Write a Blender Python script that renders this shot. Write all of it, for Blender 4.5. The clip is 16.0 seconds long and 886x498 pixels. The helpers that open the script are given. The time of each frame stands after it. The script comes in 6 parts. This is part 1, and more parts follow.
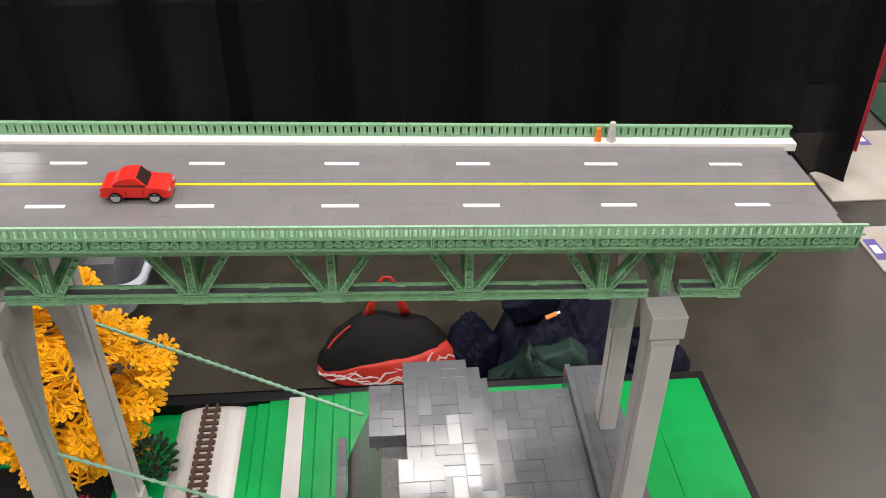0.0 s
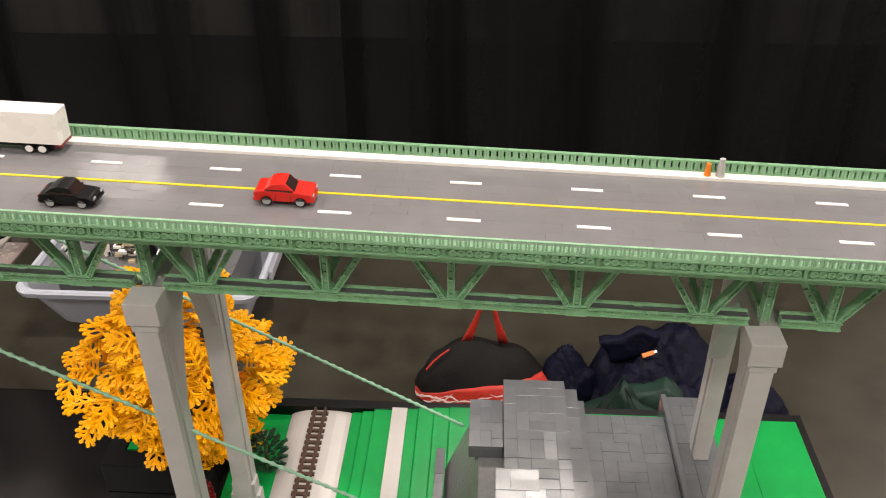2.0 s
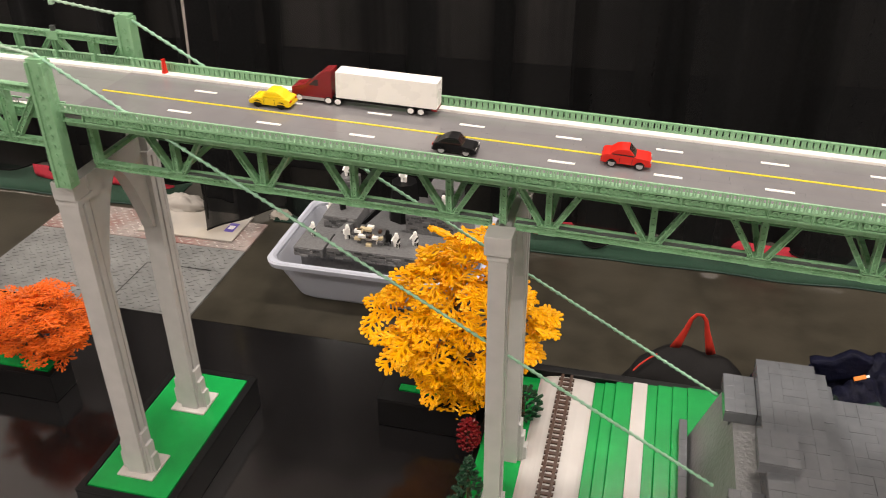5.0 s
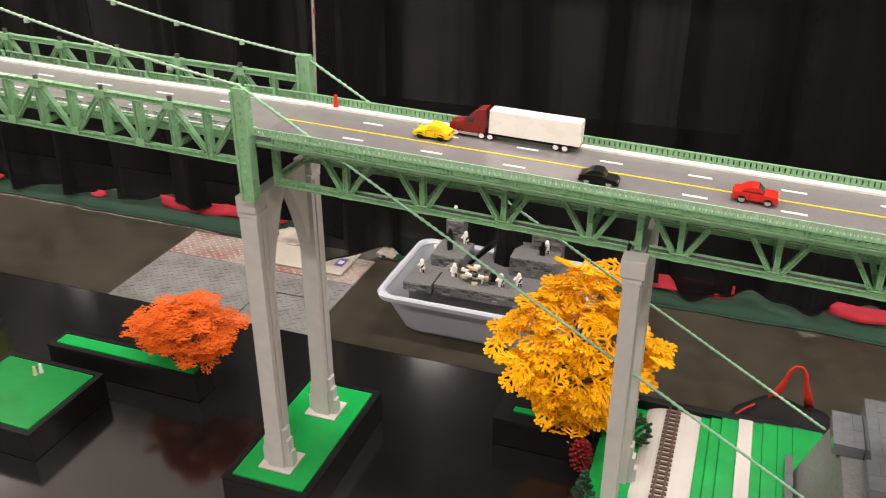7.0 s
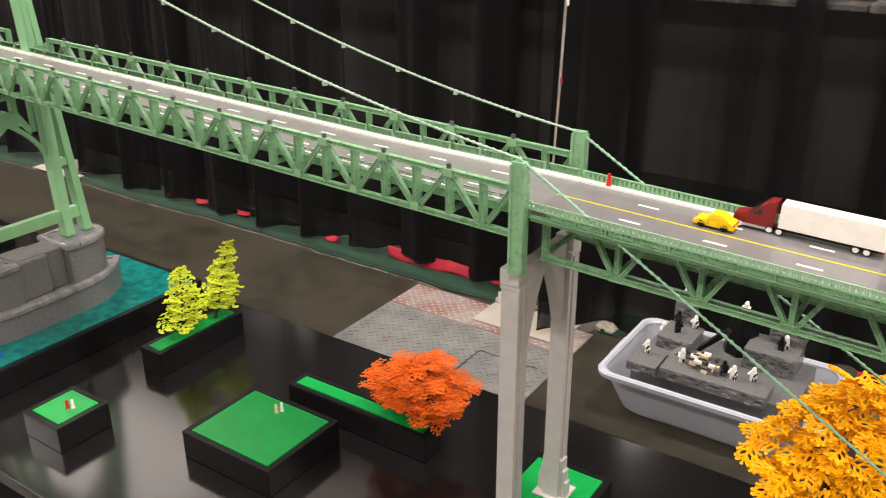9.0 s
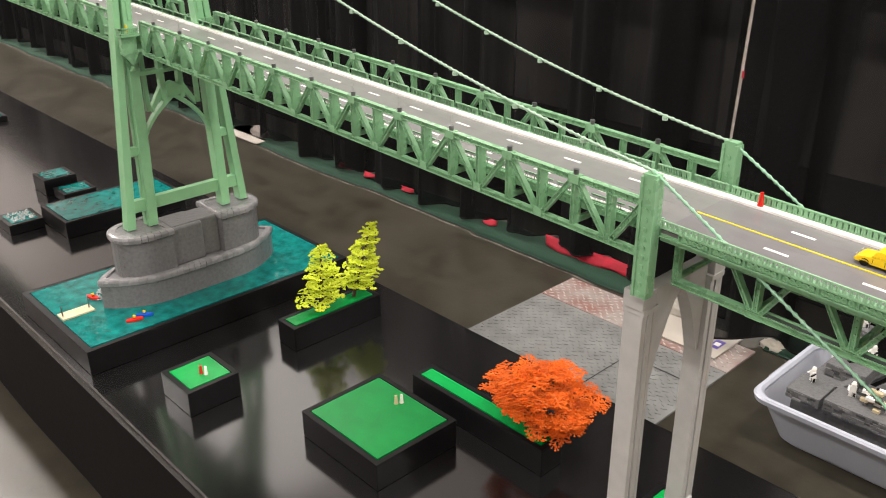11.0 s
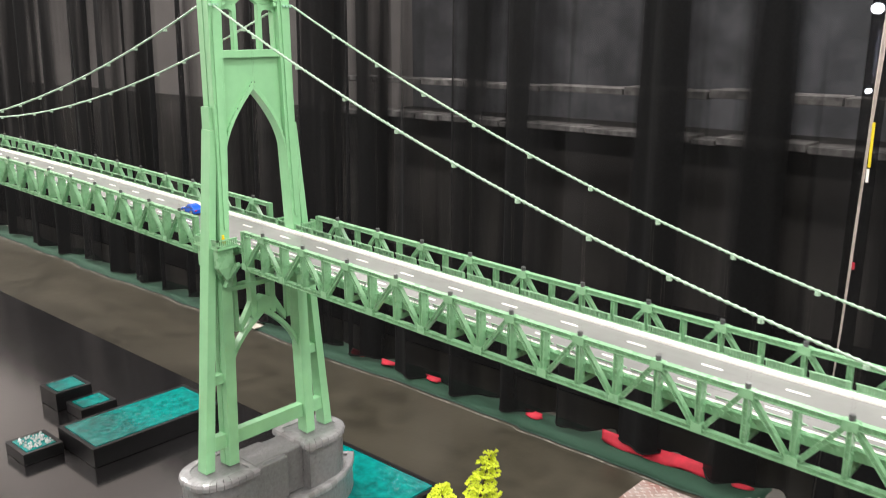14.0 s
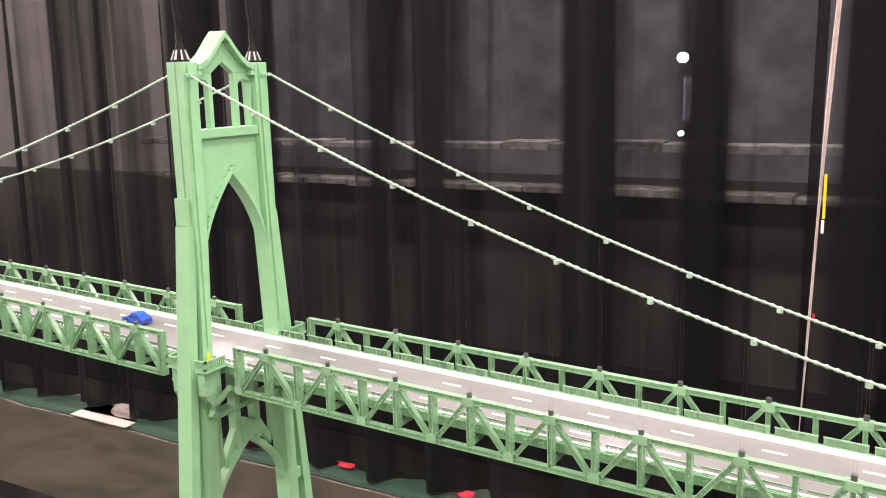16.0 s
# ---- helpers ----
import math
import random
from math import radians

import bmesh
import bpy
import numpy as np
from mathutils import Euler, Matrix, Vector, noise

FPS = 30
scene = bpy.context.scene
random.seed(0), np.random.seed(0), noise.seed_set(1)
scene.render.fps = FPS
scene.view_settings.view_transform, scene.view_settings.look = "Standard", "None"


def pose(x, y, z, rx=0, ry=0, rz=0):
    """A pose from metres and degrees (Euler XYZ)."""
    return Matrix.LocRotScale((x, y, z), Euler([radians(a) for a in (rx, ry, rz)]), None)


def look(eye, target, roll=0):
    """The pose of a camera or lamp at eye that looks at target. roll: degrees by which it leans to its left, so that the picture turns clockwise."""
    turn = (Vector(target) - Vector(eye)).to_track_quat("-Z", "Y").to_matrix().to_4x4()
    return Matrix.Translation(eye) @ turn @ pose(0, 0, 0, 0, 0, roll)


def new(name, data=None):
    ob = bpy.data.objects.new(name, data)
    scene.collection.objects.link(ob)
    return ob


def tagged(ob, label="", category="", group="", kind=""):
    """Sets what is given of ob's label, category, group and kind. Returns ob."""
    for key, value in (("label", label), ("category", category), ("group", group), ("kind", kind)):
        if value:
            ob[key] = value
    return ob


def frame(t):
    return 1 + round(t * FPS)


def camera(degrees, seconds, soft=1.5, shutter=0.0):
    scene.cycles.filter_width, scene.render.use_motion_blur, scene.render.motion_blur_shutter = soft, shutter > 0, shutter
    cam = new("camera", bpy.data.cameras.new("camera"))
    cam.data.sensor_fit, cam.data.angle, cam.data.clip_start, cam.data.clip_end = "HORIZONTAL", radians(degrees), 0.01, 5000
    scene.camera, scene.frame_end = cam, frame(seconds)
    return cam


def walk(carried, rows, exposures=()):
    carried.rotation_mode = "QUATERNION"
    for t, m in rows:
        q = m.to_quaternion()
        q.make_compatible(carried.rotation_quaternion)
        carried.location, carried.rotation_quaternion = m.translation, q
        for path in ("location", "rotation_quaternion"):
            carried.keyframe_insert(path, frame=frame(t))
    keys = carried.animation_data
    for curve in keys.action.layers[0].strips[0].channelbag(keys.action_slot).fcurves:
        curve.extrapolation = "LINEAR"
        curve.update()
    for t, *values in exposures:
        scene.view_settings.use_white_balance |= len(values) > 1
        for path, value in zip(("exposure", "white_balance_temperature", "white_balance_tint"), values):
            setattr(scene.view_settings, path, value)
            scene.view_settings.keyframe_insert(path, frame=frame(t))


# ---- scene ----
cam = camera(54.2, 16.0, soft=1.0, shutter=0.3)
PATH = [
    (0, (-0.186, -0.018, 1.456), (-0.057, 1.599, 0.286), 0.4),
    (0.5, (-0.182, -0.036, 1.461), (-0.1, 1.598, 0.31), -0.0),
    (1, (-0.186, -0.058, 1.468), (-0.161, 1.592, 0.339), -0.2),
    (1.5, (-0.193, -0.076, 1.473), (-0.223, 1.587, 0.363), -0.2),
    (2, (-0.206, -0.084, 1.474), (-0.296, 1.587, 0.378), -0.2),
    (2.5, (-0.226, -0.09, 1.477), (-0.371, 1.584, 0.392), 0.1),
    (3, (-0.256, -0.11, 1.48), (-0.47, 1.57, 0.416), 0.1),
    (3.5, (-0.291, -0.142, 1.488), (-0.57, 1.544, 0.449), 0.2),
    (4, (-0.315, -0.181, 1.491), (-0.639, 1.504, 0.464), 0.3),
    (4.5, (-0.348, -0.241, 1.491), (-0.724, 1.431, 0.461), -0.0),
    (4.7, (-0.358, -0.268, 1.491), (-0.757, 1.4, 0.462), -0.3),
    (6.8, (-0.422, -0.454, 1.509), (-0.986, 1.224, 0.579), 0.1),
    (7, (-0.418, -0.461, 1.511), (-1.026, 1.213, 0.602), -0.1),
    (7.5, (-0.429, -0.478, 1.514), (-1.148, 1.178, 0.655), -0.2),
    (8, (-0.463, -0.473, 1.515), (-1.299, 1.145, 0.686), -0.1),
    (8.5, (-0.502, -0.467, 1.521), (-1.436, 1.112, 0.723), -0.1),
    (9, (-0.528, -0.47, 1.523), (-1.559, 1.055, 0.74), -0.2),
    (9.2, (-0.532, -0.475, 1.526), (-1.595, 1.027, 0.742), -0.3),
    (11.3, (-0.525, -0.319, 1.522), (-1.896, 0.885, 0.703), -0.1),
    (11.5, (-0.525, -0.312, 1.516), (-1.924, 0.87, 0.713), 0.1),
    (12, (-0.573, -0.3, 1.519), (-2.016, 0.872, 0.78), 0.2),
    (12.5, (-0.695, -0.364, 1.529), (-2.1, 0.892, 0.86), -0.1),
    (13, (-0.834, -0.454, 1.549), (-2.174, 0.896, 0.931), -0.9),
    (13.5, (-0.933, -0.476, 1.557), (-2.232, 0.93, 0.979), -0.4),
    (14, (-1.063, -0.428, 1.565), (-2.361, 1.013, 1.075), -0.2),
    (14.5, (-1.181, -0.384, 1.572), (-2.47, 1.08, 1.13), 0.0),
    (15, (-1.309, -0.399, 1.582), (-2.498, 1.161, 1.191), -0.5),
    (15.5, (-1.449, -0.449, 1.6), (-2.489, 1.217, 1.22), -2.0),
    (16, (-1.51, -0.454, 1.596), (-2.481, 1.253, 1.213), -1.5),
]
walk(cam, [(t, look(eye, target, roll)) for t, eye, target, roll in PATH],
     exposures=[(0, 0.19, 6350, 12), (1.5, 0.21, 6700, 12), (3.5, 0.23, 6900, 13), (8, 0.50, 6900, 13), (11.5, 0.53, 6500, 9), (12, 0.78, 6400, 7), (12.5, 0.74, 6350, 7),
                (13.5, 0.86, 6350, 8), (14.5, 0.93, 6450, 12), (15.2, 1.05, 6650, 24), (16, 1.08, 6700, 25)])

# ---- world and lights ----
world = bpy.data.worlds.new("hall_air")
scene.world = world
world.use_nodes = True
world.node_tree.nodes["Background"].inputs[0].default_value = (1.0, 0.97, 0.93, 1)
world.node_tree.nodes["Background"].inputs[1].default_value = 0.05


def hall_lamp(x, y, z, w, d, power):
    data = bpy.data.lights.new("lamp_or_fill", "AREA")
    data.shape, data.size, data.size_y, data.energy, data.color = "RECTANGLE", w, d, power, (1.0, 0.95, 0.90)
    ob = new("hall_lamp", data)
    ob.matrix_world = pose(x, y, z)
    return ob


# unseen ceiling lamps, the west row stronger to brighten the wall the table mirrors
for lx in (-11.2, -4.7, 0.2, 5.1):
    for ly in (-3.4, 1.1, 5.6, 10.1):
        if (lx, ly) not in ((-4.7, 5.6), (-11.2, 5.6)):
            power = (98 if (lx, ly) == (0.2, 5.6) else 130) if lx > -9 else {-3.4: 300, 1.1: 370, 10.1: 90}[ly]
            hall_lamp(lx, ly, 6.6, 1.2, 0.5, power)
# added up-facing fill lights, unseen: they brighten the ceiling that the table mirrors
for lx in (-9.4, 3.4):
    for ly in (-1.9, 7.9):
        ceiling_fill = hall_lamp(lx, ly, 5.7, 8.8, 9.6, 150)
        ceiling_fill.matrix_world = pose(lx, ly, 5.7, 180, 0, 0)
hall_lamp(-8.6, 4.0, 5.4, 3.4, 2.4, 36)


# ---- materials ----
def material(name, colour, rough=0.5, metal=0.0, vary=0.12, scale=20.0, bump=0.0, bump_scale=80.0, coat=0.0, random_tint=0.0, spec=0.5, second=None, second_scale=3.0):
    m = bpy.data.materials.new(name)
    m.use_nodes = True
    nt = m.node_tree
    b = nt.nodes["Principled BSDF"]
    b.inputs["Roughness"].default_value = rough
    b.inputs["Metallic"].default_value = metal
    b.inputs["Coat Weight"].default_value = coat
    b.inputs["Specular IOR Level"].default_value = spec
    geo = nt.nodes.new("ShaderNodeNewGeometry")
    n1 = nt.nodes.new("ShaderNodeTexNoise")
    n1.inputs["Scale"].default_value = scale
    n1.inputs["Detail"].default_value = 6
    nt.links.new(geo.outputs["Position"], n1.inputs["Vector"])
    ramp = nt.nodes.new("ShaderNodeMapRange")
    ramp.inputs["From Min"].default_value, ramp.inputs["From Max"].default_value = 0.3, 0.7
    ramp.inputs["To Min"].default_value, ramp.inputs["To Max"].default_value = 1 - vary, 1 + vary
    nt.links.new(n1.outputs["Fac"], ramp.inputs["Value"])
    mul = nt.nodes.new("ShaderNodeMix")
    mul.data_type, mul.blend_type = "RGBA", "MULTIPLY"
    mul.inputs["Factor"].default_value = 1
    mul.inputs["A"].default_value = (*colour, 1)
    nt.links.new(ramp.outputs["Result"], mul.inputs["B"])
    col = mul.outputs["Result"]
    if second:
        n2 = nt.nodes.new("ShaderNodeTexNoise")
        n2.inputs["Scale"].default_value = second_scale
        n2.inputs["Detail"].default_value = 8
        nt.links.new(geo.outputs["Position"], n2.inputs["Vector"])
        r2 = nt.nodes.new("ShaderNodeMapRange")
        r2.inputs["From Min"].default_value, r2.inputs["From Max"].default_value = 0.42, 0.66
        nt.links.new(n2.outputs["Fac"], r2.inputs["Value"])
        mx = nt.nodes.new("ShaderNodeMix")
        mx.data_type = "RGBA"
        nt.links.new(r2.outputs["Result"], mx.inputs["Factor"])
        nt.links.new(col, mx.inputs["A"])
        mx.inputs["B"].default_value = (*second, 1)
        col = mx.outputs["Result"]
    if random_tint:
        oi = nt.nodes.new("ShaderNodeObjectInfo")
        r3 = nt.nodes.new("ShaderNodeMapRange")
        r3.inputs["To Min"].default_value, r3.inputs["To Max"].default_value = 1 - random_tint, 1 + random_tint
        nt.links.new(oi.outputs["Random"], r3.inputs["Value"])
        m3 = nt.nodes.new("ShaderNodeMix")
        m3.data_type, m3.blend_type = "RGBA", "MULTIPLY"
        m3.inputs["Factor"].default_value = 1
        nt.links.new(col, m3.inputs["A"])
        nt.links.new(r3.outputs["Result"], m3.inputs["B"])
        col = m3.outputs["Result"]
    nt.links.new(col, b.inputs["Base Color"])
    rr = nt.nodes.new("ShaderNodeMapRange")
    rr.inputs["To Min"].default_value, rr.inputs["To Max"].default_value = max(0.02, rough * 0.8), min(1, rough * 1.2)
    nt.links.new(n1.outputs["Fac"], rr.inputs["Value"])
    nt.links.new(rr.outputs["Result"], b.inputs["Roughness"])
    if bump:
        nb = nt.nodes.new("ShaderNodeTexNoise")
        nb.inputs["Scale"].default_value = bump_scale
        nb.inputs["Detail"].default_value = 4
        nt.links.new(geo.outputs["Position"], nb.inputs["Vector"])
        bp = nt.nodes.new("ShaderNodeBump")
        bp.inputs["Strength"].default_value = bump
        bp.inputs["Distance"].default_value = 0.004
        nt.links.new(nb.outputs["Fac"], bp.inputs["Height"])
        nt.links.new(bp.outputs["Normal"], b.inputs["Normal"])
    return m


SAND = material("sand_green_plastic", (0.205, 0.405, 0.228), 0.28, vary=0.06, scale=60, random_tint=0.05)
TOWER = material("light_green_plastic", (0.24, 0.50, 0.27), 0.3, vary=0.05, scale=40, random_tint=0.04)
PALEFENCE = material("pale_sand_green_plastic", (0.27, 0.48, 0.30), 0.28, vary=0.06, scale=60)
ROAD = material("grey_road_tile_plastic", (0.185, 0.18, 0.185), 0.11, vary=0.05, scale=30, bump=0.03, bump_scale=60, random_tint=0.03)
# the road grey lightened: glare on the suspension spans is in the colour
ROADGLARE = material("glare_toned_road_plastic", (0.205, 0.206, 0.203), 0.24, vary=0.05, scale=30, random_tint=0.03)
WHITE = material("white_plastic", (0.87, 0.86, 0.82), 0.28, vary=0.015, scale=40)
YELLOWLINE = material("yellow_plastic", (0.72, 0.58, 0.02), 0.3, vary=0.04)
PIERGREY = material("light_grey_plastic", (0.43, 0.43, 0.42), 0.35, vary=0.06, scale=40, random_tint=0.05)
STONE = material("grey_brick_plastic", (0.118, 0.125, 0.135), 0.14, vary=0.08, scale=50, random_tint=0.03, bump=0.03, bump_scale=45, spec=0.34)
FOOTING = material("dark_grey_plastic", (0.150, 0.152, 0.155), 0.3, vary=0.16, scale=120, bump=0.25, bump_scale=160)
COPING = material("grey_coping_plastic", (0.23, 0.23, 0.235), 0.22, vary=0.12, scale=60, random_tint=0.14)
GRASS = material("bright_green_plastic", (0.0, 0.285, 0.055), 0.24, vary=0.10, scale=18, bump=0.08, bump_scale=60, spec=0.3)
BLACKP = material("black_plastic", (0.007, 0.007, 0.0075), 0.32, vary=0.2, scale=30, spec=0.2)
SKIRT = material("black_skirt_cloth", (0.008, 0.0075, 0.0075), 0.9, vary=0.3, scale=60, spec=0.1)
WATER = material("teal_plastic", (0.0, 0.150, 0.138), 0.16, vary=0.42, scale=38, bump=0.05, bump_scale=120, spec=0.5)
TABLE = material("black_table_sheet", (0.007, 0.0066, 0.007), 0.13, vary=0.04, scale=3, spec=1.0)
FLOOR = material("worn_concrete", (0.036, 0.032, 0.023), 0.36, vary=0.34, scale=11, second=(0.052, 0.046, 0.034), second_scale=2.6, bump=0.08, bump_scale=50, spec=0.35)


def drape_cloth(name, most):
    """Thin black cloth that shows a little of the hall where its folds lie single."""
    m = material(name, (0.0070, 0.0072, 0.0076), 0.95, vary=0.25, scale=90, spec=0.08)
    nt = m.node_tree
    thin = nt.nodes.new("ShaderNodeBsdfTransparent")
    weave = nt.nodes.new("ShaderNodeMixShader")
    place = nt.nodes.new("ShaderNodeNewGeometry")
    squash = nt.nodes.new("ShaderNodeMapping")
    squash.inputs["Scale"].default_value = (1.0, 0.0, 0.03)
    gather = nt.nodes.new("ShaderNodeTexNoise")
    gather.inputs["Scale"].default_value = 5.0
    gather.inputs["Detail"].default_value = 4
    dense = nt.nodes.new("ShaderNodeMapRange")
    dense.inputs["From Min"].default_value, dense.inputs["From Max"].default_value = 0.43, 0.56
    dense.inputs["To Min"].default_value, dense.inputs["To Max"].default_value = 0.005, most
    nt.links.new(place.outputs["Position"], squash.inputs["Vector"])
    nt.links.new(squash.outputs["Vector"], gather.inputs["Vector"])
    nt.links.new(gather.outputs["Fac"], dense.inputs["Value"])
    nt.links.new(dense.outputs["Result"], weave.inputs[0])
    nt.links.new(nt.nodes["Principled BSDF"].outputs[0], weave.inputs[1])
    nt.links.new(thin.outputs[0], weave.inputs[2])
    nt.links.new(weave.outputs[0], nt.nodes["Material Output"].inputs[0])
    return m


CURTAINS = [drape_cloth("black_drape_cloth", k) for k in (0.09, 0.10, 0.15, 0.14, 0.17, 0.05)]
CARPET = material("green_carpet", (0.009, 0.041, 0.022), 0.95, vary=0.3, scale=200, bump=0.5, bump_scale=400)
REDCLOTH = material("red_cloth", (0.45, 0.02, 0.04), 0.8, vary=0.2, scale=30)
RAILPALE = material("worn_pale_rail", (0.44, 0.42, 0.41), 0.7, vary=0.6, scale=14, random_tint=0.4)
PANEL = material("dim_grey_panel", (0.15, 0.138, 0.13), 0.8, vary=0.4, scale=2)
# tone of the added sheet that darkens the floor behind the drapes
DARKSHEET = material("dark_floor_sheet", (0.020, 0.018, 0.018), 0.95, vary=0.3, scale=40, spec=0.1)
# the dimness behind the drapes is put into this darker, bluer wall tone
NORTH = material("shade_toned_hall_wall", (0.275, 0.285, 0.315), 0.8, vary=0.25, scale=2.5, second=(0.16, 0.165, 0.185), second_scale=1.6)
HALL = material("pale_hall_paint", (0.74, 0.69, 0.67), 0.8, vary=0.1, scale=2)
STEEL = material("galvanised_plate", (0.25, 0.255, 0.25), 0.5, metal=0.3, vary=0.2, scale=12)
RUST = material("stained_plate", (0.34, 0.29, 0.27), 0.6, metal=0.15, vary=0.25, scale=18, second=(0.26, 0.12, 0.10), second_scale=7)
BOARD = material("scuffed_white_board", (0.44, 0.41, 0.37), 0.6, vary=0.15, scale=14, second=(0.40, 0.36, 0.30), second_scale=7)
GREYTAPE = material("scuffed_tape", (0.17, 0.16, 0.14), 0.6, vary=0.7, scale=30)
GREYBAG = material("grey_plastic_film", (0.26, 0.23, 0.21), 0.5, vary=0.3, scale=25)
TREADPALE = material("worn_tread_tops", (0.50, 0.45, 0.42), 0.5, metal=0.2, vary=0.3, scale=25)
PURPLE = material("purple_label", (0.10, 0.07, 0.33), 0.5)
RED = material("red_plastic", (0.62, 0.02, 0.012), 0.25, vary=0.05)
DARKRED = material("dark_red_plastic", (0.20, 0.012, 0.015), 0.25, vary=0.05)
YELLOW = material("bright_yellow_plastic", (0.80, 0.56, 0.01), 0.28, vary=0.05)
BLUE = material("blue_plastic", (0.01, 0.09, 0.55), 0.25, vary=0.05)
ORANGE = material("orange_plastic", (0.75, 0.20, 0.01), 0.3, vary=0.05)
GLASSDARK = material("smoked_plastic", (0.035, 0.02, 0.018), 0.1)
SILVER = material("silver_grey_plastic", (0.38, 0.38, 0.38), 0.35)
DARKGREY = material("charcoal_plastic", (0.07, 0.072, 0.075), 0.3, vary=0.15, random_tint=0.2)
CABLE = material("sand_green_cable", (0.27, 0.50, 0.35), 0.3, vary=0.08)
CABLELIGHT = material("pale_green_cable", (0.33, 0.48, 0.36), 0.3, vary=0.08)
THREAD = material("thread", (0.08, 0.07, 0.06), 0.6)


def leaf_material(name, colour, glow, tint, share=0.38):
    """Glossy leaf plastic that lets some light through."""
    m = material(name, colour, 0.38, vary=0.10, scale=25, random_tint=tint, spec=0.22)
    nt = m.node_tree
    body = nt.nodes["Principled BSDF"]
    thin = nt.nodes.new("ShaderNodeBsdfTranslucent")
    thin.inputs["Color"].default_value = (*glow, 1)
    both = nt.nodes.new("ShaderNodeMixShader")
    both.inputs[0].default_value = share
    nt.links.new(body.outputs[0], both.inputs[1])
    nt.links.new(thin.outputs[0], both.inputs[2])
    nt.links.new(both.outputs[0], nt.nodes["Material Output"].inputs[0])
    return m


LEAFYELLOW = leaf_material("amber_leaf_plastic", (1.0, 0.485, 0.006), (1.0, 0.47, 0.003), 0.08, 0.06)
LEAFORANGE = leaf_material("rust_leaf_plastic", (0.74, 0.135, 0.014), (0.8, 0.12, 0.008), 0.16, 0.08)
LEAFLIME = leaf_material("lime_leaf_plastic", (0.70, 0.80, 0.055), (0.7, 0.78, 0.03), 0.10, 0.2)
BROWN = material("brown_plastic", (0.06, 0.028, 0.016), 0.35)
GRAVEL = material("pale_grey_roadbed", (0.50, 0.48, 0.46), 0.3, vary=0.06)
DARKGREEN = material("dark_green_plastic", (0.012, 0.055, 0.025), 0.3, vary=0.2, random_tint=0.2)
BAGBLACK = material("black_nylon", (0.009, 0.0085, 0.0085), 0.75, vary=0.3, scale=120, bump=0.3, bump_scale=250, spec=0.2)
BAGRED = material("red_mesh_fabric", (0.55, 0.035, 0.02), 0.55, vary=0.1, scale=60)
BAGWHITE = material("white_streak_print", (0.75, 0.60, 0.56), 0.6)
NAVY = material("navy_quilted_nylon", (0.0042, 0.0050, 0.0165), 0.62, vary=0.3, scale=40, bump=0.9, bump_scale=75, spec=0.16)
BOTTLE = material("dark_green_fabric", (0.008, 0.034, 0.024), 0.6, vary=0.2, scale=40, bump=0.4, bump_scale=40)
FOAM = material("clear_white_plastic", (0.80, 0.88, 0.88), 0.10, vary=0.1, scale=200, random_tint=0.15)
FOAM.node_tree.nodes["Principled BSDF"].inputs["Transmission Weight"].default_value = 0.6
TAN = material("tan_plastic", (0.62, 0.52, 0.33), 0.35)
LINING = material("pale_lining_cloth", (0.46, 0.40, 0.37), 0.85, vary=0.25, scale=60)
STREAKBLUE = material("pale_blue_streak", (0.74, 0.77, 0.95), 0.5)


# ---- helpers for meshes ----
YC = 0.635
YR = 0.629


def deck(x):
    """Height of the road surface along the bridge."""
    if x > -1.1:
        return 1.0523 - 0.0399 * x
    if x > -3.0:
        return 1.0535 - 0.039 * x
    d = -3.0 - x
    return 1.1705 + 0.039 * d - 0.0115 * d * d


def road(x):
    """Height of the road on the suspension spans, which hangs a little below the approach's line."""
    return deck(x) - 0.0065 * min(1.0, max(0.0, (-1.09 - x) / 0.35))


def part(name, bm, mat, parent=None, label="", slope=False, smooth=False):
    if slope:
        line = deck if slope is True else slope
        for v in bm.verts:
            v.co.z += line(v.co.x)
    bmesh.ops.recalc_face_normals(bm, faces=bm.faces)
    me = bpy.data.meshes.new(name)
    bm.to_mesh(me)
    bm.free()
    if smooth:
        for p in me.polygons:
            p.use_smooth = True
    me.materials.append(mat)
    ob = new(name, me)
    if parent:
        ob.parent = parent
    if label:
        tagged(ob, label)
    return ob


def shared(name, me, parent, m):
    ob = new(name, me)
    ob.parent = parent
    ob.matrix_basis = m
    return ob


def mesh_of(bm, name, mat, smooth=False):
    bmesh.ops.recalc_face_normals(bm, faces=bm.faces)
    me = bpy.data.meshes.new(name)
    bm.to_mesh(me)
    bm.free()
    if smooth:
        for p in me.polygons:
            p.use_smooth = True
    me.materials.append(mat)
    return me


def thing(name, label, category, group="", kind=""):
    return tagged(new(name), label, category, group, kind)


def box(bm, x0, x1, y0, y1, z0, z1, bev=0.0):
    vs = [bm.verts.new((x, y, z)) for z in (z0, z1) for x, y in ((x0, y0), (x1, y0), (x1, y1), (x0, y1))]
    fs = [bm.faces.new([vs[i] for i in q]) for q in ((3, 2, 1, 0), (4, 5, 6, 7), (0, 1, 5, 4), (1, 2, 6, 5), (2, 3, 7, 6), (3, 0, 4, 7))]
    if bev:
        es = {e for f in fs for e in f.edges}
        bmesh.ops.bevel(bm, geom=list(es), offset=bev, segments=2, affect="EDGES", profile=0.5)


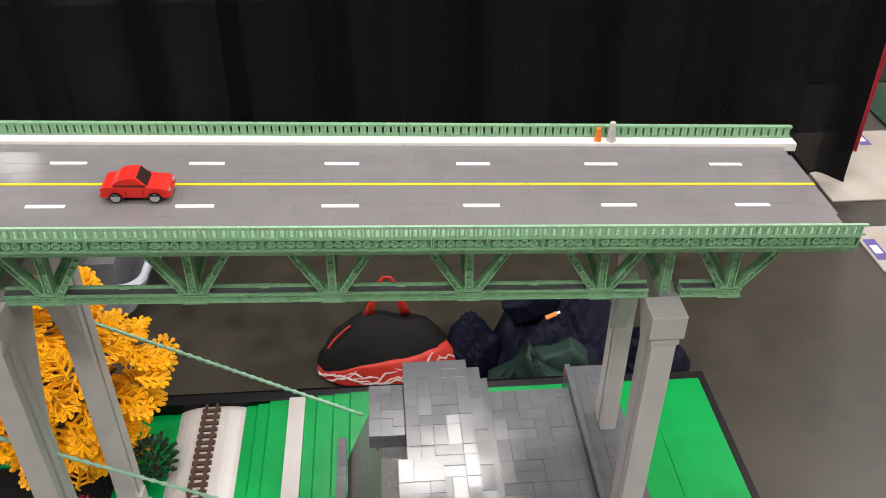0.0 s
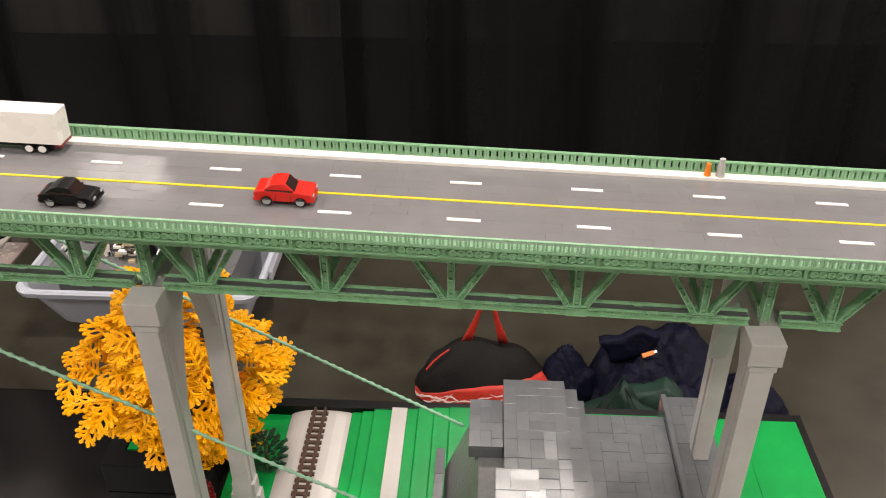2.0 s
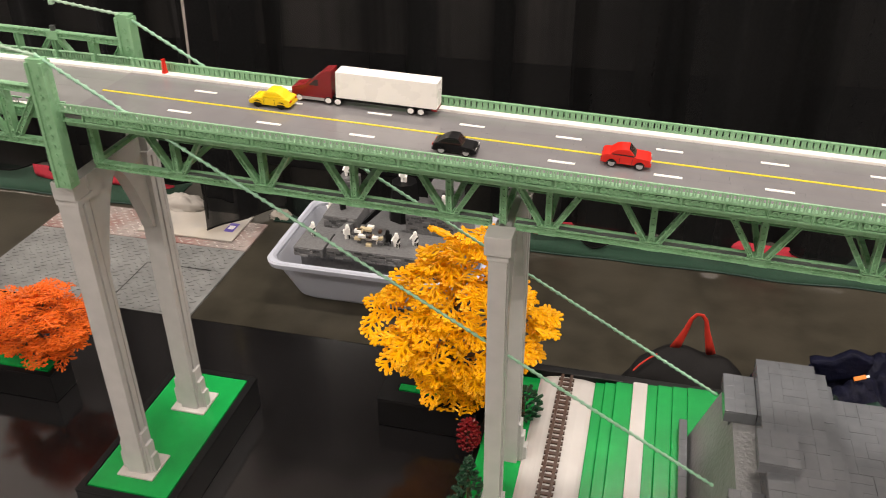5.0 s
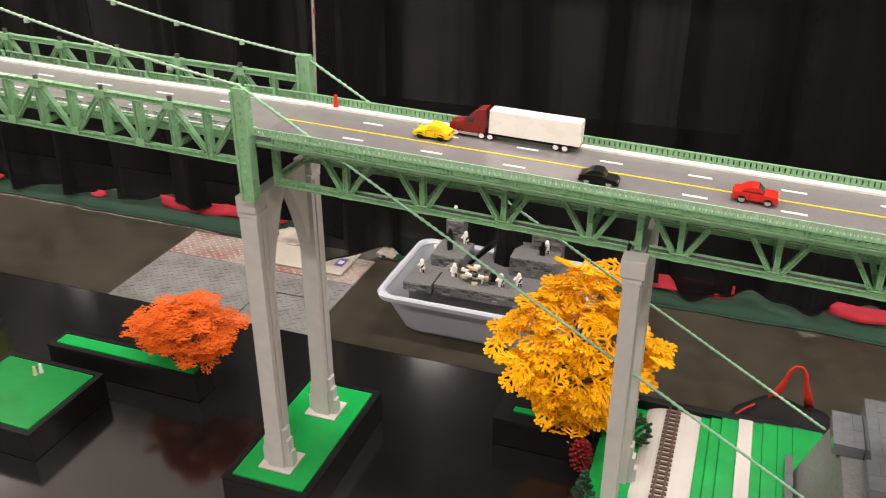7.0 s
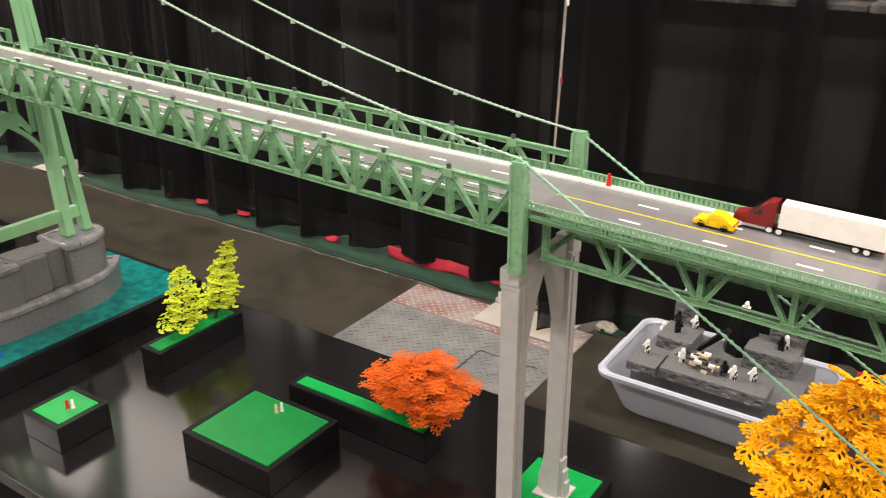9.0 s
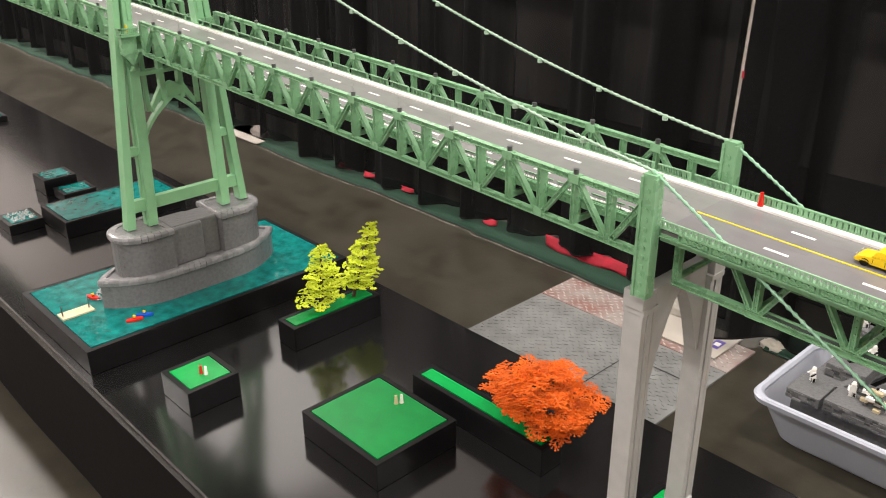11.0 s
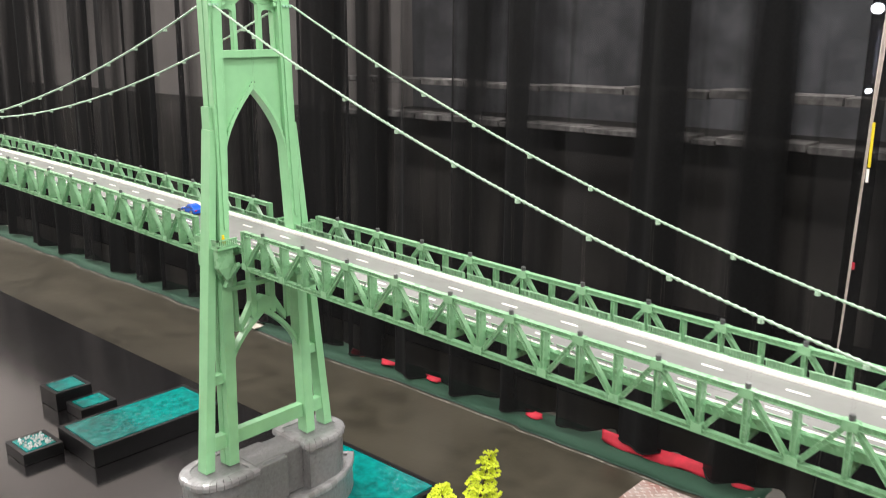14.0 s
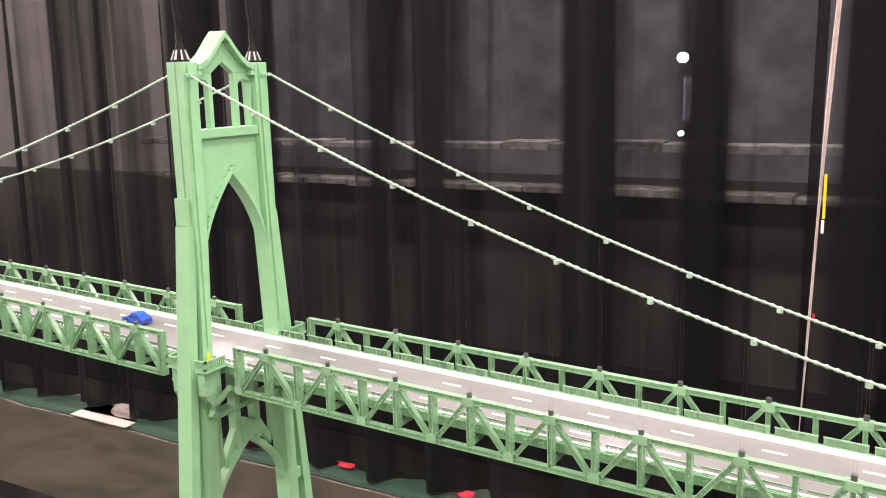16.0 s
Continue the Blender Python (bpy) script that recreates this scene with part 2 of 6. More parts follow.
def prism(bm, outline, a0, a1, axis="y"):
    """Extrudes an outline of (u, v) pairs between a0 and a1: u, v are x, z for axis y; y, z for axis x; x, y for axis z."""
    def put(u, v, a):
        return {"y": (u, a, v), "x": (a, u, v), "z": (u, v, a)}[axis]
    low = [bm.verts.new(put(u, v, a0)) for u, v in outline]
    high = [bm.verts.new(put(u, v, a1)) for u, v in outline]
    n = len(outline)
    bm.faces.new(low)
    bm.faces.new(high[::-1])
    for i in range(n):
        bm.faces.new((low[i], low[(i + 1) % n], high[(i + 1) % n], high[i]))


def bar(bm, a, b, w, y0, y1):
    """A flat bar in the xz plane from a to b, w wide, between y0 and y1."""
    ax, az = a
    bx, bz = b
    dx, dz = bx - ax, bz - az
    length = math.hypot(dx, dz)
    nx, nz = -dz / length * w / 2, dx / length * w / 2
    prism(bm, [(ax + nx, az + nz), (bx + nx, bz + nz), (bx - nx, bz - nz), (ax - nx, az - nz)], y0, y1)


def tube(bm, points, radius, sides=8):
    rings = []
    for i, p in enumerate(points):
        p = Vector(p)
        d = (Vector(points[min(i + 1, len(points) - 1)]) - Vector(points[max(i - 1, 0)])).normalized()
        side = d.cross(Vector((0, 0, 1)))
        if side.length < 1e-3:
            side = d.cross(Vector((0, 1, 0)))
        side.normalize()
        up = side.cross(d)
        r = radius[i] if isinstance(radius, (list, tuple)) else radius
        rings.append([bm.verts.new(p + side * math.cos(a) * r + up * math.sin(a) * r) for a in [2 * math.pi * k / sides for k in range(sides)]])
    for r0, r1 in zip(rings, rings[1:]):
        for k in range(sides):
            bm.faces.new((r0[k], r0[(k + 1) % sides], r1[(k + 1) % sides], r1[k]))
    bm.faces.new(rings[0][::-1])
    bm.faces.new(rings[-1])


def cyl(bm, x, y, z0, z1, r0, r1=None, sides=16):
    r1 = r0 if r1 is None else r1
    tube(bm, [(x, y, z0), (x, y, z1)], [r0, r1], sides)


# ---- the hall ----
bm = bmesh.new()
box(bm, -14, 8, -7, 13, -0.2, 0.0)
tagged(part("floor", bm, FLOOR), "polished worn grey-brown concrete hall floor", "floor", kind="structure")
bm = bmesh.new()
box(bm, -14, 8, -7, 13, 7.0, 7.2)
tagged(part("ceiling", bm, HALL), "plain high hall ceiling", "ceiling", kind="structure")
for nm, q in (("wall_south", (-14, 8, -7.2, -7, 0, 7)), ("wall_north", (-14, 8, 13, 13.2, 0, 7)), ("wall_west", (-14.2, -14, -7, 13, 0, 7)), ("wall_east", (8, 8.2, -7, 13, 0, 7))):
    bm = bmesh.new()
    box(bm, *q)
    tagged(part(nm, bm, NORTH if nm == "wall_north" else HALL), "plain painted hall wall", "wall", kind="structure")

# folded black drapes on a pipe frame
def drape(x0, x1, seed, cloth, z0=0.045):
    rnd = random.Random(seed)
    bm = bmesh.new()
    n = int((x1 - x0) / 0.02)
    k1, k2, p1, p2 = rnd.uniform(15, 21), rnd.uniform(36, 50), rnd.uniform(0, 6), rnd.uniform(0, 6)
    rows = []
    for iz in range(9):
        z = z0 + (2.10 - z0) * iz / 8
        row = []
        for i in range(n + 1):
            x = x0 + (x1 - x0) * i / n
            w = 1.0 - 0.25 * iz / 8
            y = 2.30 + w * (0.05 * math.sin(k1 * x + p1 + 0.8 * math.sin(2.1 * x)) + 0.018 * math.sin(k2 * x + p2 + 0.3 * iz)) - 0.05 * (1 - iz / 8)
            if -2 < x0 < -1:
                y -= 0.21 * math.exp(-(x - x0) / 0.22) * (1 - 0.15 * iz / 8)
            zz = z + (0.018 * math.sin(3.1 * x + p1) if iz == 0 else 0)
            row.append(bm.verts.new((x, y, zz)))
        rows.append(row)
    for a, b in zip(rows, rows[1:]):
        for i in range(n):
            bm.faces.new((a[i], a[i + 1], b[i + 1], b[i]))
    hem_line = [tuple(v.co) for v in rows[0]]
    top_line = [tuple(v.co) for v in rows[-1]]
    d = thing("drape", "black pleated cloth drape hanging to the hall floor", "curtain", group="drapes behind the model")
    part("cloth", bm, cloth, d, smooth=True)
    bm = bmesh.new()
    tube(bm, hem_line, 0.0035, 5)
    part("hem", bm, SKIRT, d, "stitched black hem", smooth=True)
    bm = bmesh.new()
    tube(bm, [(x, y, z + 0.012) for x, y, z in top_line], 0.012, 6)
    part("header", bm, SKIRT, d, smooth=True)
    return d


edges = [-11.5, -9.0, -6.6, -4.2, -1.80, -0.62, 1.26]
for i, (a, b) in enumerate(zip(edges, edges[1:])):
    drape(a, b + 0.01, i + 3, CURTAINS[i])

# ---- the table ----
TZ = 0.413
table = thing("display_table", "long low display table covered with glossy black sheeting", "table")
bm = bmesh.new()
box(bm, -8.6, 0.325, 0.222, 1.043, TZ - 0.03, TZ, bev=0.006)
part("tabletop", bm, TABLE, table)
bm = bmesh.new()
rnd = random.Random(2)
ring = []
for iz, z in enumerate((0.004, 0.2, TZ - 0.031)):
    row = []
    for i in range(120):
        x = -8.6 + 8.92 * i / 119
        row.append(bm.verts.new((x, 0.228 + (0.0025 * math.sin(x * 9 + 1.5 * math.sin(x)) + 0.006) * (1 - z / TZ), z)))
    for i in range(120):
        x = 0.32 - 8.92 * i / 119
        row.append(bm.verts.new((x, 1.04, z)))
    ring.append(row)
for a, b in zip(ring, ring[1:]):
    for i in range(240):
        j = (i + 1) % 240
        bm.faces.new((a[i], a[j], b[j], b[i]))
part("skirt", bm, SKIRT, table, "black cloth table skirt")

# ---- the approach span ----
approach = thing("bridge_approach", "sand green brick-built truss approach span with grey road deck", "model bridge")
AX0, AX1 = -1.066, 0.205


def road_strip(x0, x1, y0, y1, owner, mat, rows, lengths, seed, rise=True):
    """Rows of staggered smooth tiles, each a hair off level."""
    rnd = random.Random(seed)
    w = (y1 - y0) / rows
    for r in range(rows):
        x = x0 - rnd.random() * lengths[0]
        while x < x1 - 1e-6:
            e = x + rnd.choice(lengths)
            a, b = max(x, x0), min(e, x1)
            if b - a > 0.004:
                bm = bmesh.new()
                box(bm, a + 0.00004, b - 0.00004, y0 + r * w + 0.00003, y0 + (r + 1) * w - 0.00003, -0.0048, 0.0)
                bm.verts.ensure_lookup_table()
                for v in bm.verts:
                    if v.co.z > -0.001:
                        v.co.z -= rnd.random() * 0.00010
                part("road_tile", bm, mat, owner, slope=rise)
            x = e


def marks(x0, x1, owner, first, line=True, rise=True):
    if line:
        bm = bmesh.new()
        box(bm, x0, x1, YR - 0.0016, YR + 0.0016, -0.004, 0.0006)
        part("centre_line", bm, YELLOWLINE, owner, "yellow centre line", slope=True)
    x = first
    while x > x0:
        for y in (YR - 0.0345, YR + 0.0355):
            if x + 0.031 < x1:
                bm = bmesh.new()
                box(bm, x, x + 0.031, y - 0.0022, y + 0.0022, -0.004, 0.0006)
                part("lane_dash", bm, WHITE, owner, slope=rise)
        x -= 0.119


def fence(x0, x1, y, owner, h0, h1, mat=SAND, pitch=0.0037, thick=0.0018, deep=0.0013, rise=True):
    """A fine picket railing, its pickets set in pairs."""
    bm = bmesh.new()
    seg = max(1, int((x1 - x0) / 0.2))
    for i in range(seg):
        a, b = x0 + (x1 - x0) * i / seg, x0 + (x1 - x0) * (i + 1) / seg
        box(bm, a, b, y - deep, y + deep, h1 - 0.0018, h1)
        box(bm, a, b, y - deep, y + deep, h0, h0 + 0.0014)
    n = int((x1 - x0) / pitch)
    for i in range(n):
        x = x0 + pitch * (i + 0.5) + (0.0004 if i % 2 == 0 else -0.0004)
        box(bm, x - thick / 2, x + thick / 2, y - deep * 0.8, y + deep * 0.8, h0, h1 - 0.001)
    part("railing", bm, mat, owner, "fine picket railing", slope=rise)


def girder_panel(length):
    """A plate seen from below: a rim with a row of tubes."""
    bm = bmesh.new()
    h, d, w = 0.0112, 0.004, 0.0012
    box(bm, 0.0002, length - 0.0002, 0.0, 0.0012, 0, h)
    box(bm, 0.0002, length - 0.0002, -d, 0.0, h - w, h)
    box(bm, 0.0002, length - 0.0002, -d, 0.0, 0, w)
    box(bm, 0.0002, w, -d, 0.0, w, h - w)
    box(bm, length - w, length - 0.0002, -d, 0.0, w, h - w)
    n = 5
    for i in range(n):
        x = length * (i + 1) / (n + 1)
        rings = []
        for r, y in ((0.0036, 0.0), (0.0036, -d * 0.8), (0.0022, -d * 0.8), (0.0022, -d * 0.4), (0.0004, -d * 0.4)):
            rings.append([bm.verts.new((x + r * math.cos(a), y, h / 2 + r * math.sin(a))) for a in [2 * math.pi * k / 10 for k in range(10)]])
        for r0, r1 in zip(rings, rings[1:]):
            for k in range(10):
                bm.faces.new((r0[k], r0[(k + 1) % 10], r1[(k + 1) % 10], r1[k]))
    return bm


def girders(x0, x1, owner, length=0.0444):
    me = mesh_of(girder_panel(length), "girder_panel", SAND)
    n = int((x1 - x0) / length)
    tilt = math.degrees(math.atan(0.0399))
    for i in range(n):
        xa = x1 - length * (i + 1)
        shared("girder_panel", me, owner, pose(xa, 0.544, deck(xa) - 0.0071, 0, tilt, 0))
        shared("girder_panel", me, owner, pose(xa + length, 0.7125, deck(xa + length) - 0.0071, 0, -tilt, 180))
    bm = bmesh.new()
    seg = max(1, int((x1 - x0) / 0.3))
    for i in range(seg):
        a, b = x0 + (x1 - x0) * i / seg, x0 + (x1 - x0) * (i + 1) / seg
        for y0, y1, ya, yb in ((0.5405, 0.552, 0.5455, 0.560), (0.7118, 0.716, 0.698, 0.711)):
            box(bm, a, b, ya, yb, -0.0150, -0.0125)
            box(bm, a, b, y0, y1, -0.0083, -0.0073)
            box(bm, a, b, y0, y1, 0.0036, 0.0046)
        box(bm, a, b, 0.5455, 0.711, -0.0124, -0.005)
    part("deck_frame", bm, SAND, owner, slope=True)


road_strip(AX0, AX1, 0.546, 0.6985, approach, ROAD, 9, (0.032, 0.064, 0.048, 0.064), 3)
marks(AX0, AX1, approach, 0.118)
girders(AX0, AX1, approach)
fence(AX0, AX1 + 0.004, 0.5418, approach, 0.0046, 0.0152, PALEFENCE)
fence(AX0, AX1 + 0.010, 0.7135, approach, 0.0036, 0.0152, thick=0.0026, deep=0.0024)
for i in range(10):
    a, b = AX0 + (AX1 + 0.012 - AX0) * i / 10, AX0 + (AX1 + 0.012 - AX0) * (i + 1) / 10
    bm = bmesh.new()
    box(bm, a + 0.0001, b - 0.0001, 0.6987, 0.7115, -0.0046, 0.0032)
    part("sidewalk", bm, WHITE, approach, "white kerb and sidewalk strip", slope=True)

# truss under the approach deck
NODES = [0.12 - 0.118 * k for k in range(10)]


def lattice(bm, a, b, w, y0, y1):
    """A bar with rims and rows of round studs on its outer face, like a narrow plate from below."""
    bar(bm, a, b, w, y0 + 0.0030, y1)
    ax, az = a
    bx, bz = b
    length = math.hypot(bx - ax, bz - az)
    ux, uz = (bx - ax) / length, (bz - az) / length
    nx, nz = -uz, ux
    for s in (-1, 1):
        o = s * (w / 2 - 0.0005)
        bar(bm, (ax + nx * o, az + nz * o), (bx + nx * o, bz + nz * o), 0.0011, y0, y0 + 0.0030)
    n = max(1, int(length / 0.008))
    for i in range(n):
        t = length * (i + 0.5) / n
        cx, cz = ax + ux * t, az + uz * t
        tube(bm, [(cx, y0 + 0.0031, cz), (cx, y0 + 0.0008, cz)], 0.0015, 6)


for y0, y1 in ((0.571, 0.583), (0.673, 0.685)):
    # lower chord, broken over the piers
    for a, b in ((0.076, 0.132), (-0.509, 0.046), (-1.06, -0.537)):
        n = max(1, int((b - a) / 0.12))
        for i in range(n):
            bm = bmesh.new()
            lattice(bm, (a + (b - a) * i / n, -0.0797), (a + (b - a) * (i + 1) / n, -0.0797), 0.0080, y0, y1)
            part("lower_chord", bm, SAND, approach, slope=True)
    for i, x in enumerate(NODES):
        bm = bmesh.new()
        lattice(bm, (x, -0.074), (x, -0.0145), 0.0068, y0, y1)
        part("vertical", bm, SAND, approach, slope=True)
        for s in (-1, 1):
            if i == 0 and s == 1:
                top = (x + 0.050, -0.0145)
            else:
                top = (x + s * 0.044, -0.0145)
            bm = bmesh.new()
            lattice(bm, (x + s * 0.008, -0.0745), top, 0.0056, y0 + 0.001, y1 - 0.001)
            part("diagonal", bm, SAND, approach, slope=True)
        bm = bmesh.new()
        lattice(bm, (x - 0.010, -0.0782), (x + 0.010, -0.0782), 0.0112, y0 - 0.0012, y1 + 0.001)
        part("gusset", bm, SAND, approach, slope=True)
        for a, b in {0: ((0.015, 0.045), (0.077, 0.107)), 5: ((-0.575, -0.538), (-0.508, -0.483)), 9: ()}.get(i, ((x - 0.105, x - 0.013),)):
            bm = bmesh.new()
            box(bm, a, b, y0 + 0.0034, y1 - 0.0022, -0.0765, -0.0748)
            part("walkway", bm, DARKGREY, approach, "dark grey walkway plate", slope=True)
            bm = bmesh.new()
            box(bm, a - 0.001, b + 0.001, y1 - 0.0021, y1, -0.0757, -0.0722)
            part("back_rim", bm, SAND, approach, slope=True)
        if i < 9:
            bm = bmesh.new()
            prism(bm, [(x - 0.066, -0.0722), (x - 0.052, -0.0722), (x - 0.057, -0.0757), (x - 0.061, -0.0757)], y1 - 0.0035, y1 + 0.0002)
            part("brace_foot", bm, SAND, approach, slope=True)
    for x in (0.060, -0.523, -1.055):
        bm = bmesh.new()
        lattice(bm, (x, -0.079), (x, -0.0145), 0.0078, y0, y1)
        part("vertical", bm, SAND, approach, slope=True)
for x in NODES + [0.060, -0.523, -1.055]:
    bm = bmesh.new()
    box(bm, x - 0.003, x + 0.003, 0.583, 0.673, -0.0775, -0.0715)
    part("cross_beam", bm, SAND, approach, slope=True)


# ---- piers under the approach ----
def pier(name, at, base, top, wide, label, steps, tile, aside=0.0, slim=0.0):
    """Twin columns with grooved sides, caps on top and an arched cross wall between them."""
    p = thing(name, label, "bridge pier", group="grey bridge piers")
    full = wide
    for y0, y1, s in ((0.546, 0.578, 1), (0.706, 0.738, -1)):
        x, wide = (at, full) if s == 1 else (at + aside, full - slim)
        bm = bmesh.new()
        z1 = top - 0.034
        w, g = wide, wide - 0.0026
        half = [(w, y0), (w, y0 + 0.0095), (g, y0 + 0.0097), (g, y0 + 0.0122), (w + 0.0012, y0 + 0.0124), (w + 0.0012, y0 + 0.0225), (g, y0 + 0.0227), (g, y0 + 0.0252), (w, y0 + 0.0254), (w, y1)]
        prism(bm, [(x + u, v) for u, v in half] + [(x - u, v) for u, v in half[::-1]], base, z1, "z")
        part("column", bm, PIERGREY, p)
        bm = bmesh.new()
        box(bm, x - 0.0162, x + 0.0162, *((y0 - 0.003, y1 - 0.005) if s == 1 else (y0 + 0.005, y1 + 0.003)), top - 0.0255, top, bev=0.0007)
        part("cap", bm, PIERGREY, p)
        bm = bmesh.new()
        box(bm, x - wide - 0.002, x + wide + 0.002, y0 - 0.001, y1 + 0.001, top - 0.034, top - 0.0255, bev=0.0005)
        part("neck", bm, PIERGREY, p)
        for k in range(steps):
            bm = bmesh.new()
            box(bm, x - wide - 0.0046 * (k + 1), x + wide + 0.0046 * (k + 1), y0 + 0.006 + 0.0012 * k, y1 - 0.006 - 0.0012 * k, base + 0.0032, base + 0.082 - 0.0235 * k, bev=0.0005)
            part("step", bm, PIERGREY, p)
        if tile:
            bm = bmesh.new()
            box(bm, x - 0.0310, x + 0.0310, y0 - 0.009, y1 + 0.016, base, base + 0.0032)
            part("base_tile", bm, GRAVEL, p, "pale grey base tile")
    bm = bmesh.new()
    x = at + aside / 2
    w0, w1 = 0.578, 0.706
    mid, span = (w0 + w1) / 2, (w1 - w0) / 2
    pts = [(w0, top - 0.003), (w1, top - 0.003), (w1, top - 0.15)]
    for k in range(17):
        u = 1 - 2 * k / 16
        pts.append((mid + u * (span - 0.004), top - 0.15 + (1 - abs(u) ** 1.6) * 0.125))
    pts.append((w0, top - 0.15))
    prism(bm, pts, x - 0.010, x + 0.010, "x")
    part("arch_wall", bm, PIERGREY, p)
    return p


pier("bridge_pier", 0.059, 0.6452, 0.966, 0.0112, "light grey brick-built twin column pier standing on the stone ramp", 0, False, 0.020, 0.0022)
pier("bridge_pier", -0.523, 0.478, 0.992, 0.0112, "light grey brick-built twin column pier beside the amber tree", 3, True)
pier("bridge_pier", -1.095, 0.4792, 0.997, 0.0150, "light grey twin column pier with stepped feet on a green slab", 3, True, 0.006)

# ---- suspension spans ----
TX = -2.537
side = thing("bridge_side_span", "sand green through truss side span with pale grey road", "model bridge")
main = thing("bridge_main_span", "sand green through truss main span running past the tower", "model bridge")


def truss_bay(owner, xk, y0, y1, far):
    """Half a bay each side of the knob at xk."""
    t, b = 0.0345, -0.0395
    p = 0.06
    for a, c in ((xk - p, xk), (xk, xk + p)):
        bm = bmesh.new()
        lattice(bm, (a, t - 0.0038), (c, t - 0.0038), 0.0078, y0, y1)
        part("top_chord", bm, SAND, owner, slope=True)
        bm = bmesh.new()
        lattice(bm, (a, b - 0.0005), (c, b - 0.0005), 0.0072, y0, y1)
        part("bottom_chord", bm, SAND, owner, slope=True)
    for xv, w in ((xk, 0.0062), (xk - p, 0.0068)):
        bm = bmesh.new()
        lattice(bm, (xv, b + 0.004), (xv, t - 0.007), w, y0, y1)
        part("vertical", bm, SAND, owner, slope=True)
        if far:
            continue
        # inner flange of the post
        bm = bmesh.new()
        ya, yb = (y1 + 0.0004, y1 + 0.0075)
        box(bm, xv - 0.0024, xv + 0.0024, ya, yb, b + 0.004, t - 0.009)
        for k in range(6):
            z = b + 0.010 + 0.0095 * k
            box(bm, xv - 0.0034, xv + 0.0034, ya + 0.0015, yb - 0.0015, z, z + 0.0032)
        part("post_flange", bm, SAND, owner, slope=True)
    for s in (-1, 1):
        bm = bmesh.new()
        lattice(bm, (xk + s * 0.006, t - 0.009), (xk + s * (p - 0.008), b + 0.006), 0.0063, y0 + 0.0008, y1 - 0.0008)
        part("diagonal", bm, SAND, owner, slope=True)
        bm = bmesh.new()
        box(bm, xk + s * p - 0.0075, xk + s * p + 0.0075, y0 - 0.0006, y1 + 0.0006, b - 0.003, b + 0.009)
        if s == -1:
            part("gusset", bm, SAND, owner, slope=True)
        else:
            bm.free()
    bm = bmesh.new()
    box(bm, xk - 0.009, xk + 0.009, y0 - 0.0006, y1 + 0.0006, t - 0.011, t + 0.001)
    part("gusset", bm, SAND, owner, slope=True)
    bm = bmesh.new()
    cyl(bm, xk, (y0 + y1) / 2, t, t + 0.0078, 0.0038, sides=10)
    part("hanger_knob", bm, DARKGREY, owner, "small dark grey hanger knob", slope=True)


SIDEK = [-1.2 - 0.12 * i for i in range(11)]
MAINK = [-2.69 - 0.1235 * i for i in range(30)]
for owner, ks in ((side, SIDEK), (main, MAINK)):
    for xk in ks:
        truss_bay(owner, xk, 0.535, 0.545, False)
        truss_bay(owner, xk, 0.725, 0.735, True)
        bm = bmesh.new()
        box(bm, xk - 0.003, xk + 0.003, 0.545, 0.725, -0.036, -0.028)
        part("cross_beam", bm, SAND, owner, slope=True)
    x0, x1 = min(ks) - 0.06, max(ks) + 0.06
    for x in (x0, x1):
        for y0, y1 in ((0.5345, 0.5455), (0.7245, 0.7355)):
            bm = bmesh.new()
            lattice(bm, (x, -0.043), (x, 0.0345), 0.0095, y0, y1)
            part("end_post", bm, SAND, owner, slope=True)

for y0, y1 in ((0.535, 0.545), (0.725, 0.735)):
    for a, b, w, nm in (((-1.14, 0.0302), (-1.092, 0.0302), 0.0088, "top_chord"), ((-1.14, -0.0395), (-1.092, -0.0395), 0.0084, "bottom_chord"), ((-1.132, -0.032), (-1.094, 0.024), 0.0074, "diagonal")):
        bm = bmesh.new()
        lattice(bm, a, b, w, y0, y1)
        part(nm, bm, SAND, side, slope=True)


